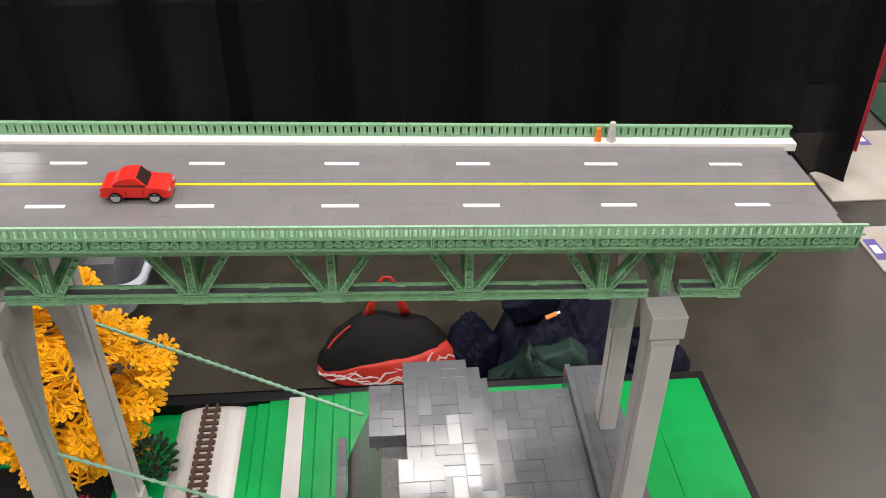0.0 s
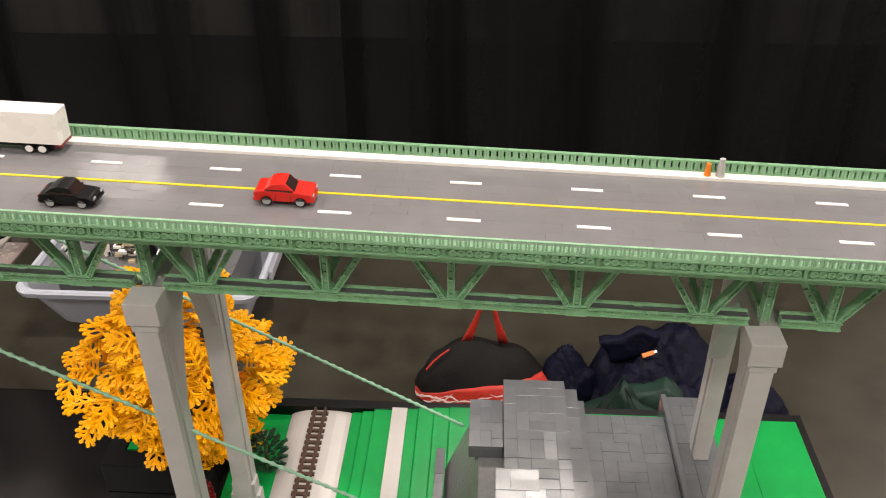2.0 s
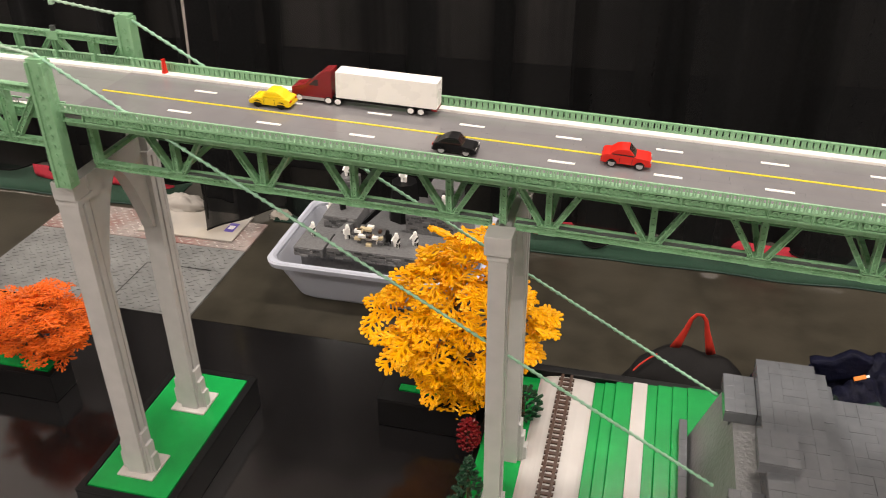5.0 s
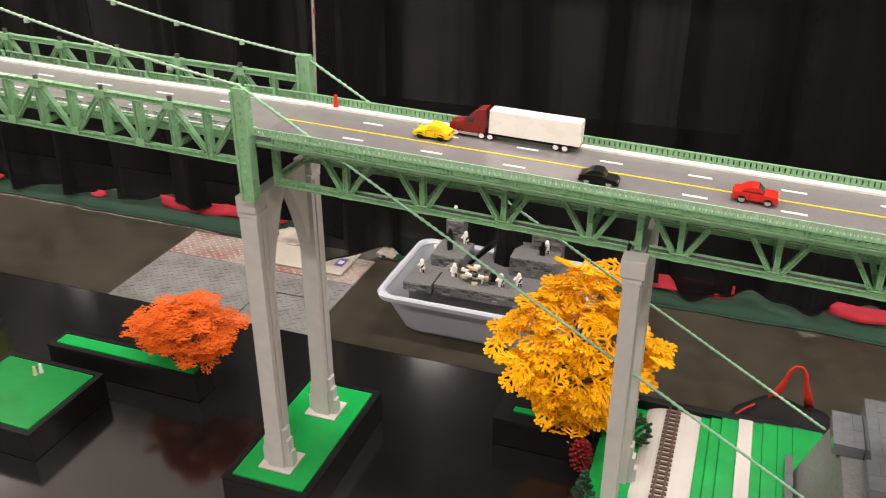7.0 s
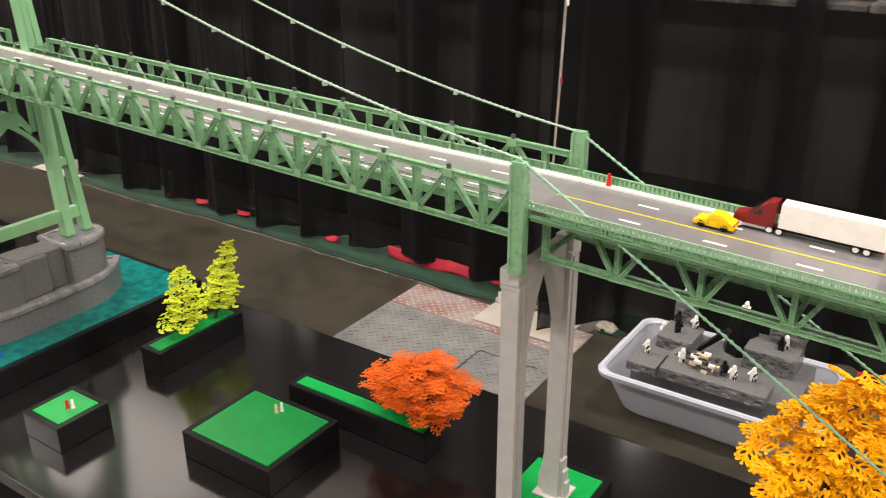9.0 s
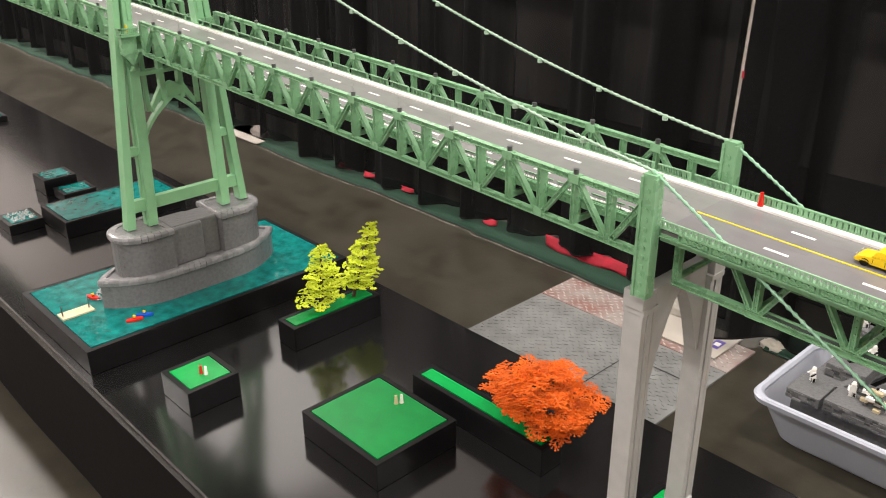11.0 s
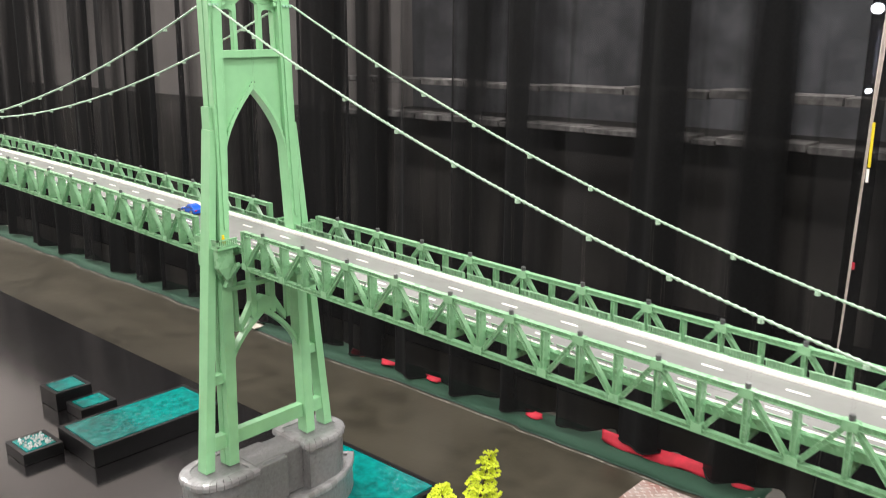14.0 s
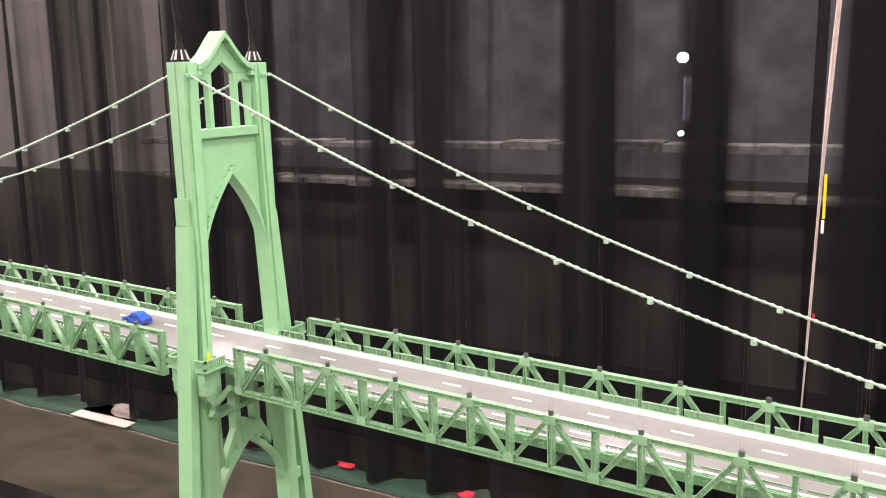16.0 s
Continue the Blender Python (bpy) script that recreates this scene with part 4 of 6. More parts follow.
# ---- bases on the table ----
def base(name, x0, x1, y0, y1, top, fill, label, inset=0.014):
    b = thing(name, label, "display base", group="black framed display bases")
    bm = bmesh.new()
    box(bm, x0, x1, y0, y1, TZ + 0.0005, top - 0.004, bev=0.0015)
    part("box", bm, BLACKP, b)
    for q in ((x0, x1, y0, y0 + inset - 0.003), (x0, x1, y1 - inset + 0.003, y1), (x0, x0 + inset - 0.003, y0 + inset - 0.003, y1 - inset + 0.003), (x1 - inset + 0.003, x1, y0 + inset - 0.003, y1 - inset + 0.003)):
        bm = bmesh.new()
        box(bm, *q, top - 0.0038, top - 0.0012)
        part("rim", bm, BLACKP, b)
    bm = bmesh.new()
    box(bm, x0 + inset, x1 - inset, y0 + inset, y1 - inset, top - 0.0038, top - 0.0007)
    part("surface", bm, fill, b, "glossy tiled surface")
    rnd = random.Random(name + str(round(x0 * 1000)))
    sx, sy, lean = (0.008, 0.008, 0.030) if fill is WATER else (0.008, 0.032, 0.018)
    nx, ny = max(1, round((x1 - x0 - 2 * inset) / sx)), max(1, round((y1 - y0 - 2 * inset) / sy))
    wx, wy = (x1 - x0 - 2 * inset) / nx, (y1 - y0 - 2 * inset) / ny
    verts, faces = [], []
    for i in range(nx):
        for j in range(ny):
            cx, cy = x0 + inset + wx * (i + 0.5), y0 + inset + wy * (j + 0.5)
            tx, ty = rnd.uniform(-lean, lean), rnd.uniform(-lean, lean) * sx / sy
            k = len(verts)
            for dx, dy in ((-1, -1), (1, -1), (1, 1), (-1, 1)):
                verts.append((cx + dx * (wx / 2 - 0.00008), cy + dy * (wy / 2 - 0.00008), top + dx * tx * wx / 2 + dy * ty * wy / 2 - 0.0002))
            faces.append((k, k + 1, k + 2, k + 3))
    me = bpy.data.meshes.new("plates")
    me.from_pydata(verts, [], faces)
    me.materials.append(fill)
    plates = new("plate_field", me)
    plates.parent = b
    tagged(plates, kind="stuff")
    return b


base("slab_display", -1.176, -1.012, 0.496, 0.816, 0.4785, GRASS, "black base topped with glossy bright green plates under the pier")
base("grass_display", -1.82, -1.575, 0.472, 0.682, 0.476, GRASS, "black square base topped with glossy bright green plates")
base("strip_display", -1.766, -1.388, 0.731, 0.792, 0.476, GRASS, "long narrow black base with green strip under the orange tree")
base("small_grass_display", -2.167, -2.043, 0.332, 0.458, 0.474, GRASS, "small black square base topped with bright green plates")
base("water_display", -2.774, -2.355, 0.244, 1.0, 0.478, WATER, "large black base with rippled teal water around the footing", 0.017)
base("grass_display", -2.186, -2.113, 0.655, 0.925, 0.476, GRASS, "long black base with green strip under two lime trees")
base("water_display", -3.408, -3.195, 0.525, 0.935, 0.470, WATER, "black rectangular base topped with teal water plates")
base("small_water_display", -3.745, -3.632, 0.622, 0.738, 0.473, WATER, "small black square base topped with teal water")
base("small_water_display", -3.612, -3.510, 0.642, 0.757, 0.448, WATER, "small low black square base topped with teal water")
base("small_water_display", -3.470, -3.350, 0.402, 0.512, 0.448, WATER, "small black square base topped with shiny teal water")
base("boat_display", -5.95, -5.44, 0.60, 0.86, 0.44, WATER, "far black base with teal water on the table")
base("boat_display", -5.17, -4.76, 0.54, 0.87, 0.44, WATER, "black base with teal water carrying a white boat")
base("tree_display", -0.782, -0.60, 0.815, 0.895, 0.476, GRASS, "black base with green top under the amber tree", 0.032)

# ---- the river bank with track and road ----
bank = thing("river_bank", "stepped bright green brick-built bank with black edging", "display base")
bm = bmesh.new()
box(bm, -0.589, 0.303, 0.30, 0.945, TZ + 0.0005, 0.466, bev=0.001)
part("box", bm, BLACKP, bank)
for q in ((0.2905, 0.303, 0.30, 0.945), (-0.589, 0.2905, 0.9265, 0.945)):
    bm = bmesh.new()
    box(bm, *q, 0.4665, 0.503, bev=0.001)
    part("edging", bm, BLACKP, bank, "black brick edging")
steps = [(-0.577, -0.505, 0.484), (-0.407, -0.390, 0.4945), (-0.390, -0.371, 0.498), (-0.371, -0.3415, 0.503), (-0.3175, -0.300, 0.5065), (-0.300, -0.275, 0.509), (-0.275, -0.25, 0.511), (-0.25, -0.20, 0.513), (-0.20, 0.10, 0.5085), (0.10, 0.200, 0.5075), (0.2003, 0.290, 0.5065)]
for a, b, z in steps:
    bm = bmesh.new()
    box(bm, a, b, 0.31, 0.926, 0.466, z, bev=0.0014)
    part("green_step", bm, GRASS, bank)
bm = bmesh.new()
pts = [(-0.505, 0.466), (-0.505, 0.485), (-0.499, 0.4885), (-0.49, 0.492), (-0.481, 0.4946), (-0.471, 0.496), (-0.441, 0.496), (-0.431, 0.4957), (-0.423, 0.4948), (-0.414, 0.4934), (-0.407, 0.4915), (-0.407, 0.466)]
prism(bm, pts, 0.31, 0.926)
part("roadbed", bm, GRAVEL, bank, "pale grey railway roadbed")
bm = bmesh.new()
box(bm, -0.3415, -0.3175, 0.31, 0.926, 0.466, 0.5075)
part("path_strip", bm, GRAVEL, bank, "pale grey path strip")
track = thing("railway_track", "brown brick-built narrow railway track on the pale roadbed", "railway track")
me = None
n = 49
for i in range(n):
    y = 0.312 + 0.0126 * i
    if me is None:
        bm = bmesh.new()
        box(bm, -0.0135, 0.0135, -0.003, 0.003, 0, 0.003)
        me = mesh_of(bm, "sleeper", BROWN)
    if y < 0.924:
        shared("sleeper", me, track, pose(-0.4575, y, 0.496))
for x in (-0.4655, -0.4495):
    bm = bmesh.new()
    box(bm, x - 0.0024, x + 0.0024, 0.31, 0.926, 0.499, 0.5025)
    part("rail", bm, BROWN, track)

# ---- the stone bastion at the end of the bank ----
fort = thing("stone_bastion", "grey brick-built anchorage bastion with tiled tops and ramp", "model bastion")


def tiled_top(x0, x1, y0, y1, z, nx, ny, owner, seed):
    """Tiles laid in a mixed bond, each a little off level."""
    rnd = random.Random(seed)
    w, d = (x1 - x0) / nx, (y1 - y0) / ny
    used = set()
    for i in range(nx):
        for j in range(ny):
            if (i, j) in used:
                continue
            li, lj = (2, 1) if rnd.random() < 0.4 else (1, 2)
            if i + li > nx or any((i + k, j) in used for k in range(li)):
                li = 1
            if j + lj > ny or any((i, j + k) in used for k in range(lj)):
                lj = 1
            for k in range(li):
                for q in range(lj):
                    used.add((i + k, j + q))
            bm = bmesh.new()
            g = 0.00007
            zz = z + rnd.uniform(-0.0003, 0.0003)
            box(bm, x0 + i * w + g, x0 + (i + li) * w - g, y0 + j * d + g, y0 + (j + lj) * d - g, zz - 0.0032, zz, bev=0.0002)
            tx, ty = rnd.uniform(-0.010, 0.010), rnd.uniform(-0.010, 0.010)
            for v in bm.verts:
                if v.co.z > zz - 0.0012:
                    v.co.z += tx * (v.co.x - x0 - (i + li / 2) * w) + ty * (v.co.y - y0 - (j + lj / 2) * d)
            part("tile", bm, STONE, owner)


def block(x0, x1, y0, y1, z0, z1, name="block", mat=None):
    bm = bmesh.new()
    box(bm, x0, x1, y0, y1, z0, z1, bev=0.0006)
    part(name, bm, mat or STONE, fort)


block(-0.165, -0.083, 0.455, 0.818, 0.509, 0.6765)
tiled_top(-0.165, -0.083, 0.455, 0.818, 0.680, 5, 23, fort, 1)
for s, (ya, yb) in ((1, (0.712, 0.798)), (-1, (0.472, 0.560))):
    block(-0.2095, -0.1655, ya, yb, 0.640, 0.6565)
    tiled_top(-0.2095, -0.1655, ya, yb, 0.660, 3, 6, fort, 4 + s)
    block(-0.201, -0.1655, ya + 0.005, yb - 0.005, 0.628, 0.640)
block(-0.176, -0.125, 0.58, 0.645, 0.6765, 0.6905)
tiled_top(-0.176, -0.125, 0.58, 0.645, 0.694, 3, 4, fort, 8)
# battered face below the cable blocks
bm = bmesh.new()
prism(bm, [(-0.165, 0.640), (-0.196, 0.640), (-0.245, 0.510), (-0.165, 0.510)], 0.462, 0.808)
part("battered_wall", bm, FOOTING, fort)
block(-0.258, -0.2455, 0.44, 0.828, 0.512, 0.530)
tiled_top(-0.258, -0.2455, 0.44, 0.828, 0.533, 1, 24, fort, 9)
block(-0.0825, -0.066, 0.452, 0.812, 0.509, 0.6675)
block(-0.0655, -0.0555, 0.452, 0.806, 0.509, 0.6565)
tiled_top(-0.0825, -0.066, 0.452, 0.812, 0.671, 1, 20, fort, 10)
block(-0.055, 0.0525, 0.462, 0.797, 0.509, 0.6365)
tiled_top(-0.055, 0.0525, 0.462, 0.797, 0.640, 6, 20, fort, 11)
block(0.053, 0.112, 0.445, 0.832, 0.509, 0.6415)
tiled_top(0.060, 0.112, 0.445, 0.832, 0.645, 3, 22, fort, 12)
block(0.053, 0.060, 0.445, 0.832, 0.6415, 0.650)
fort.matrix_world = pose(-0.0072, -0.0105, 0)

# ---- vehicles on the road ----
def wheel(owner, x, y, z, r, side, hub=None):
    hub = hub or SILVER
    bm = bmesh.new()
    tube(bm, [(x, y - 0.0022, z), (x, y + 0.0022, z)], r, 14)
    w = part("wheel", bm, BLACKP, owner, "black tyre")
    bm = bmesh.new()
    tube(bm, [(x, y + side * 0.0021, z), (x, y + side * 0.0028, z)], r * 0.74, 12)
    part("hub", bm, hub, w, "grey hub")


def car(name, mat, x, y, heading, label, style="saloon", hub=None, size=0.95):
    """A small brick-built car. heading +1 faces up the x axis."""
    c = thing(name, label, "toy car", group="toy cars on the bridge")
    h = heading
    L, W = 0.0285, 0.0135

    def p(u, v):
        return (h * u, v)
    profiles = {
        "saloon": [(-L, 0.005), (-L, 0.0155), (-0.0255, 0.0175), (-0.014, 0.0178), (0.0105, 0.0168), (L - 0.003, 0.016), (L, 0.014), (L, 0.005)],
        "sport": [(-L, 0.004), (-L, 0.0145), (-0.024, 0.0165), (-0.010, 0.0165), (0.010, 0.0148), (L - 0.004, 0.0135), (L, 0.010), (L, 0.004)],
    }
    cabin = {
        "saloon": [(-0.0205, 0.0172), (-0.013, 0.0242), (-0.007, 0.0262), (0.0025, 0.0262), (0.0105, 0.0168)],
        "sport": [(-0.023, 0.016), (-0.0145, 0.0228), (-0.008, 0.0258), (0.001, 0.0258), (0.0045, 0.0245), (0.0105, 0.0145)],
    }[style]
    bm = bmesh.new()
    prism(bm, [p(*q) for q in profiles[style]], -W, W)
    bmesh.ops.bevel(bm, geom=list(bm.edges), offset=0.0008, segments=1, affect="EDGES")
    part("body", bm, mat, c)
    bm = bmesh.new()
    prism(bm, [p(*q) for q in cabin], -W + 0.0018, W - 0.0018)
    bmesh.ops.bevel(bm, geom=list(bm.edges), offset=0.0006, segments=1, affect="EDGES")
    part("cabin", bm, mat, c)
    for s in (-1, 1):
        bm = bmesh.new()
        yy = s * (W - 0.0018)
        prism(bm, [p(-0.0125, 0.0188), p(-0.0098, 0.0232), p(0.0016, 0.0240), p(0.0066, 0.0188)], *sorted((yy, yy + s * 0.0005)))
        part("side_window", bm, mat, c, "body-coloured side window")
        bm = bmesh.new()
        box(bm, *sorted((-h * 0.0170, h * 0.0095)), *sorted((yy - s * 0.0006, yy + s * 0.0016)), 0.0166, 0.0184)
        part("window_line", bm, mat if mat is YELLOW else GLASSDARK, c, "dark line under the side window")
        for u in (-0.0075, 0.0072):
            bm = bmesh.new()
            box(bm, h * u - 0.0003, h * u + 0.0003, *sorted((s * (W - 0.001), s * (W + 0.0002))), 0.0065, 0.0140)
            part("door_seam", bm, GLASSDARK, c, "dark door seam")
        for u in (-0.0165, 0.0165):
            bm = bmesh.new()
            tube(bm, [(h * u, s * W, 0.0062), (h * u, s * (W + 0.0003), 0.0060)], 0.0060, 14)
            part("wheel_arch", bm, mat if mat is YELLOW else BLACKP, c, "round wheel arch")
            wheel(c, h * u, s * (W - 0.0014), 0.0058, 0.0056, s, hub)
    # windscreen
    a, b = cabin[-2], cabin[-1]
    bm = bmesh.new()
    n = (a[1] - b[1], b[0] - a[0])
    k = 0.0005 / math.hypot(*n)
    prism(bm, [p(*a), p(*b), p(b[0] + n[0] * k, b[1] + n[1] * k), p(a[0] + n[0] * k, a[1] + n[1] * k)], -W + 0.0035, W - 0.0035)
    part("windscreen", bm, mat if mat is YELLOW else GLASSDARK, c, "brick-built windscreen")
    for s in (-1, 1):
        bm = bmesh.new()
        box(bm, *sorted((h * L, h * (L + 0.0008))), s * 0.009 - 0.0025, s * 0.009 + 0.0025, 0.0105, 0.0135)
        part("headlight", bm, SILVER, c)
        bm = bmesh.new()
        box(bm, *sorted((-h * L, -h * (L + 0.0008))), s * 0.009 - 0.0028, s * 0.009 + 0.0028, 0.0110, 0.0135)
        part("tail_light", bm, RED if mat is not RED else DARKRED, c)
    for e in (-1, 1):
        bm = bmesh.new()
        box(bm, *sorted((e * L, e * (L + 0.0012))), -W + 0.001, W - 0.001, 0.0052, 0.0085)
        part("bumper", bm, mat, c)
    tilt = math.degrees(math.atan(0.039))
    c.matrix_world = pose(x, y, road(x) + 0.0004, 0, tilt, 0) @ Matrix.Diagonal((size, size, size * 0.88, 1))
    return c


car("red_car", RED, -0.3905, 0.613, 1, "bright red brick-built saloon car driving on the grey road")
car("black_car", BLACKP, -0.583, 0.587, 1, "black brick-built coupe on the grey road", "sport", None, 0.88)
car("yellow_car", YELLOW, -0.837, 0.652, -1, "yellow brick-built sports car following beside the lorry", "sport", BLACKP)
car("blue_car", BLUE, -2.81, 0.645, -1, "blue brick-built car on the main span road", "sport")

truck = thing("articulated_lorry", "dark red brick-built lorry with a long white box trailer", "toy lorry")
bm = bmesh.new()
prism(bm, [(-0.101, 0.005), (-0.101, 0.021), (-0.097, 0.0235), (-0.080, 0.0265), (-0.068, 0.040), (-0.058, 0.051), (-0.046, 0.053), (-0.046, 0.005)], -0.012, 0.012)
bmesh.ops.bevel(bm, geom=list(bm.edges), offset=0.0007, segments=1, affect="EDGES")
cab = part("cab", bm, DARKRED, truck, "dark red sleeper cab")
bm = bmesh.new()
prism(bm, [(-0.0805, 0.0268), (-0.0685, 0.0400), (-0.0692, 0.0406), (-0.0812, 0.0274)], -0.010, 0.010)
part("windscreen", bm, GLASSDARK, cab, "dark windscreen")
for s in (-1, 1):
    bm = bmesh.new()
    prism(bm, [(-0.077, 0.027), (-0.068, 0.0365), (-0.064, 0.0365), (-0.064, 0.027)], *sorted((s * 0.012, s * 0.0125)))
    part("side_window", bm, GLASSDARK, cab, "dark side window")
    bm = bmesh.new()
    box(bm, -0.088, -0.056, *sorted((s * 0.012, s * 0.0132)), 0.0045, 0.0085)
    part("fuel_tank", bm, SILVER, cab, "grey fuel tank")
    for x in (-0.0905, -0.0505, -0.0375, 0.0605, 0.0740):
        wheel(truck, x, s * 0.0105, 0.0058, 0.0056, s, WHITE)
bm = bmesh.new()
box(bm, -0.046, 0.092, -0.0075, 0.0075, 0.0062, 0.0112)
part("chassis", bm, BLACKP, truck, "black chassis rail")
bm = bmesh.new()
box(bm, -0.040, 0.0945, -0.013, 0.013, 0.0122, 0.0525, bev=0.0007)
part("trailer_box", bm, WHITE, truck, "white box trailer")
bm = bmesh.new()
box(bm, 0.088, 0.0948, -0.0125, 0.0125, 0.0092, 0.0120)
part("rear_bumper", bm, DARKRED, truck, "red and white rear bar")
truck.matrix_world = pose(-0.7215, 0.6865, deck(-0.7215) + 0.0004, 0, math.degrees(math.atan(0.039)), 0) @ Matrix.Diagonal((0.985, 0.96, 0.85, 1))


# small upright tokens on the bridge
def token(name, x, y, z, mats, height, label, r=0.0038):
    """A little stacked peg, one plain turned shape."""
    bm = bmesh.new()
    cyl(bm, 0, 0, 0, height * 0.42, r * 1.15, r * 0.8, 10)
    cyl(bm, 0, 0, height * 0.42, height * 0.72, r * 0.95, r * 0.75, 10)
    cyl(bm, 0, 0, height * 0.72, height, r * 0.72, r * 0.72, 10)
    ob = part(name, bm, mats)
    ob.matrix_world = pose(x, y, z)
    return tagged(ob, label, "toy figure")


token("toy_figure", 0.020, 0.7045, deck(0.02) + 0.0033, ORANGE, 0.0132, "tiny orange peg figure on the white sidewalk", 0.0033)
token("toy_figure", 0.033, 0.7045, deck(0.033) + 0.0033, PIERGREY, 0.0192, "tiny grey peg figure on the white sidewalk", 0.0042)
token("toy_figure", -1.018, 0.7045, deck(-1.018) + 0.0033, RED, 0.0190, "tiny red peg figure on the white sidewalk", 0.0038)
token("toy_figure", -2.506, 0.522, deck(-2.503) + 0.004, YELLOW, 0.017, "tiny yellow peg figure on the tower balcony", 0.0036)
for x, y, m, nm in ((-2.096, 0.394, RED, "red"), (-2.085, 0.400, WHITE, "white"), (-1.703, 0.630, TAN, "tan"), (-1.698, 0.641, WHITE, "white")):
    token("toy_figure", x, y, 0.4742 if x < -2 else 0.4762, m, 0.020, "tiny %s peg figure standing on a green base" % nm, 0.0042)

# water things on the river base
for x, y, m, nm, a in ((-2.422, 0.393, RED, "red", 75), (-2.428, 0.422, BLUE, "blue", 60), (-2.610, 0.368, RED, "red", 20)):
    bm = bmesh.new()
    boatpts = [(0.019 * math.cos(t) * (1 if abs(math.cos(t)) < 0.9 else 1.12), 0.0075 * math.sin(t)) for t in [2 * math.pi * k / 14 for k in range(14)]]
    prism(bm, boatpts, 0, 0.006, "z")
    k = thing("toy_kayak", "tiny %s kayak with a yellow-headed peg on teal water" % nm, "toy boat", group="kayaks")
    part("hull", bm, m, k)
    bm = bmesh.new()
    cyl(bm, 0, 0, 0.006, 0.010, 0.004, sides=10)
    part("seat_peg", bm, m, k)
    bm = bmesh.new()
    cyl(bm, 0, 0, 0.010, 0.0145, 0.0036, sides=10)
    part("head_peg", bm, YELLOW, k, "yellow round peg")
    k.matrix_world = pose(x, y, 0.4783, 0, 0, a)
def foam(x0, x1, y0, y1, z, count, seed, label):
    """Loose clear and white studs scattered as foam."""
    rnd = random.Random(seed)
    f = thing("foam_studs", label, "toy foam")
    bm = bmesh.new()
    cyl(bm, 0, 0, 0, 0.0026, 0.0030, 0.0028, 8)
    cyl(bm, 0, 0, 0.0026, 0.0040, 0.0017, 0.0016, 6)
    me = mesh_of(bm, "stud", FOAM)
    for i in range(count):
        shared("stud", me, f, pose(rnd.uniform(x0, x1), rnd.uniform(y0, y1), z + rnd.choice((0.0, 0.0, 0.0026)), rnd.uniform(-14, 14), rnd.uniform(-14, 14), 0))


foam(-2.645, -2.585, 0.372, 0.412, 0.4785, 46, 3, "white and clear round studs as foam round the footing's prow")
foam(-3.452, -3.368, 0.420, 0.494, 0.4485, 95, 4, "white and clear round studs as foam on the small teal base")
dock = thing("toy_dock", "small tan plank jetty with two dark posts on the water", "toy jetty")
for i in range(3):
    bm = bmesh.new()
    box(bm, -2.580 + 0.0130 * i, -2.5675 + 0.0130 * i, 0.263, 0.344, 0.4783, 0.4825)
    part("plank", bm, TAN, dock)
for x, y in ((-2.561, 0.270), (-2.561, 0.337)):
    bm = bmesh.new()
    cyl(bm, x, y, 0.4825, 0.508, 0.0018, sides=8)
    part("post", bm, DARKGREY, dock, "dark post")
ship = thing("toy_ship", "small white brick-built ship on the far teal base", "toy boat")
bm = bmesh.new()
prism(bm, [(-5.095, 0.62), (-5.055, 0.60), (-5.035, 0.83), (-5.065, 0.865), (-5.095, 0.83)], 0.4402, 0.462, "z")
part("hull", bm, WHITE, ship)
bm = bmesh.new()
box(bm, -5.082, -5.055, 0.66, 0.75, 0.462, 0.485)
part("deckhouse", bm, WHITE, ship)
bm = bmesh.new()
cyl(bm, -5.068, 0.70, 0.485, 0.505, 0.008, sides=10)
part("funnel", bm, BLACKP, ship, "black funnel")


# ---- brick-built trees ----
def frond(pairs, length, name, mat, seed, ring=0.0026, arm=0.0013, lift=0.10):
    """A flat moulded leaf sprig: a stem with forked side arms, every arm ending in a small ring."""
    rnd = random.Random(seed)
    bm = bmesh.new()

    def stick(p, q, w):
        tube(bm, [p, q], [w, w * 0.85], 4)

    def eyelet(c, a):
        turn = Matrix.Rotation(a, 3, "Z")
        loops = []
        for r, z in ((ring, -ring * 0.38), (ring, ring * 0.38), (ring * 0.28, ring * 0.30), (ring * 0.28, -ring * 0.30)):
            loops.append([bm.verts.new(c + turn @ Vector((r * math.cos(t), r * math.sin(t), z))) for t in [2 * math.pi * k / 7 for k in range(7)]])
        for l0, l1 in zip(loops, loops[1:] + loops[:1]):
            for k in range(7):
                bm.faces.new((l0[k], l0[(k + 1) % 7], l1[(k + 1) % 7], l1[k]))

    def fork(p, a, reach, tips):
        for k in range(tips):
            b = a + (k - (tips - 1) / 2) * 0.85
            q = p + Vector((math.cos(b), math.sin(b), rnd.uniform(-lift, lift))) * reach
            stick(p, q, arm)
            eyelet(q + Vector((math.cos(b), math.sin(b), 0)) * ring * 0.8, b)

    stem = Vector((length * 0.72, 0, 0))
    stick(Vector((0, 0, 0)), stem, arm * 1.3)
    fork(stem, 0.0, length * 0.20, 3)
    for i in range(pairs):
        u = 0.18 + 0.66 * i / max(1, pairs - 1)
        for s in (-1, 1):
            p = stem * (u + 0.05 * s)
            a = s * math.radians(rnd.uniform(52, 66))
            q = p + Vector((math.cos(a), math.sin(a), rnd.uniform(-lift, lift))) * length * (0.30 - 0.08 * u)
            stick(p, q, arm * 1.1)
            fork(q, a * 0.85, length * 0.15, 2)
    return mesh_of(bm, name, mat)


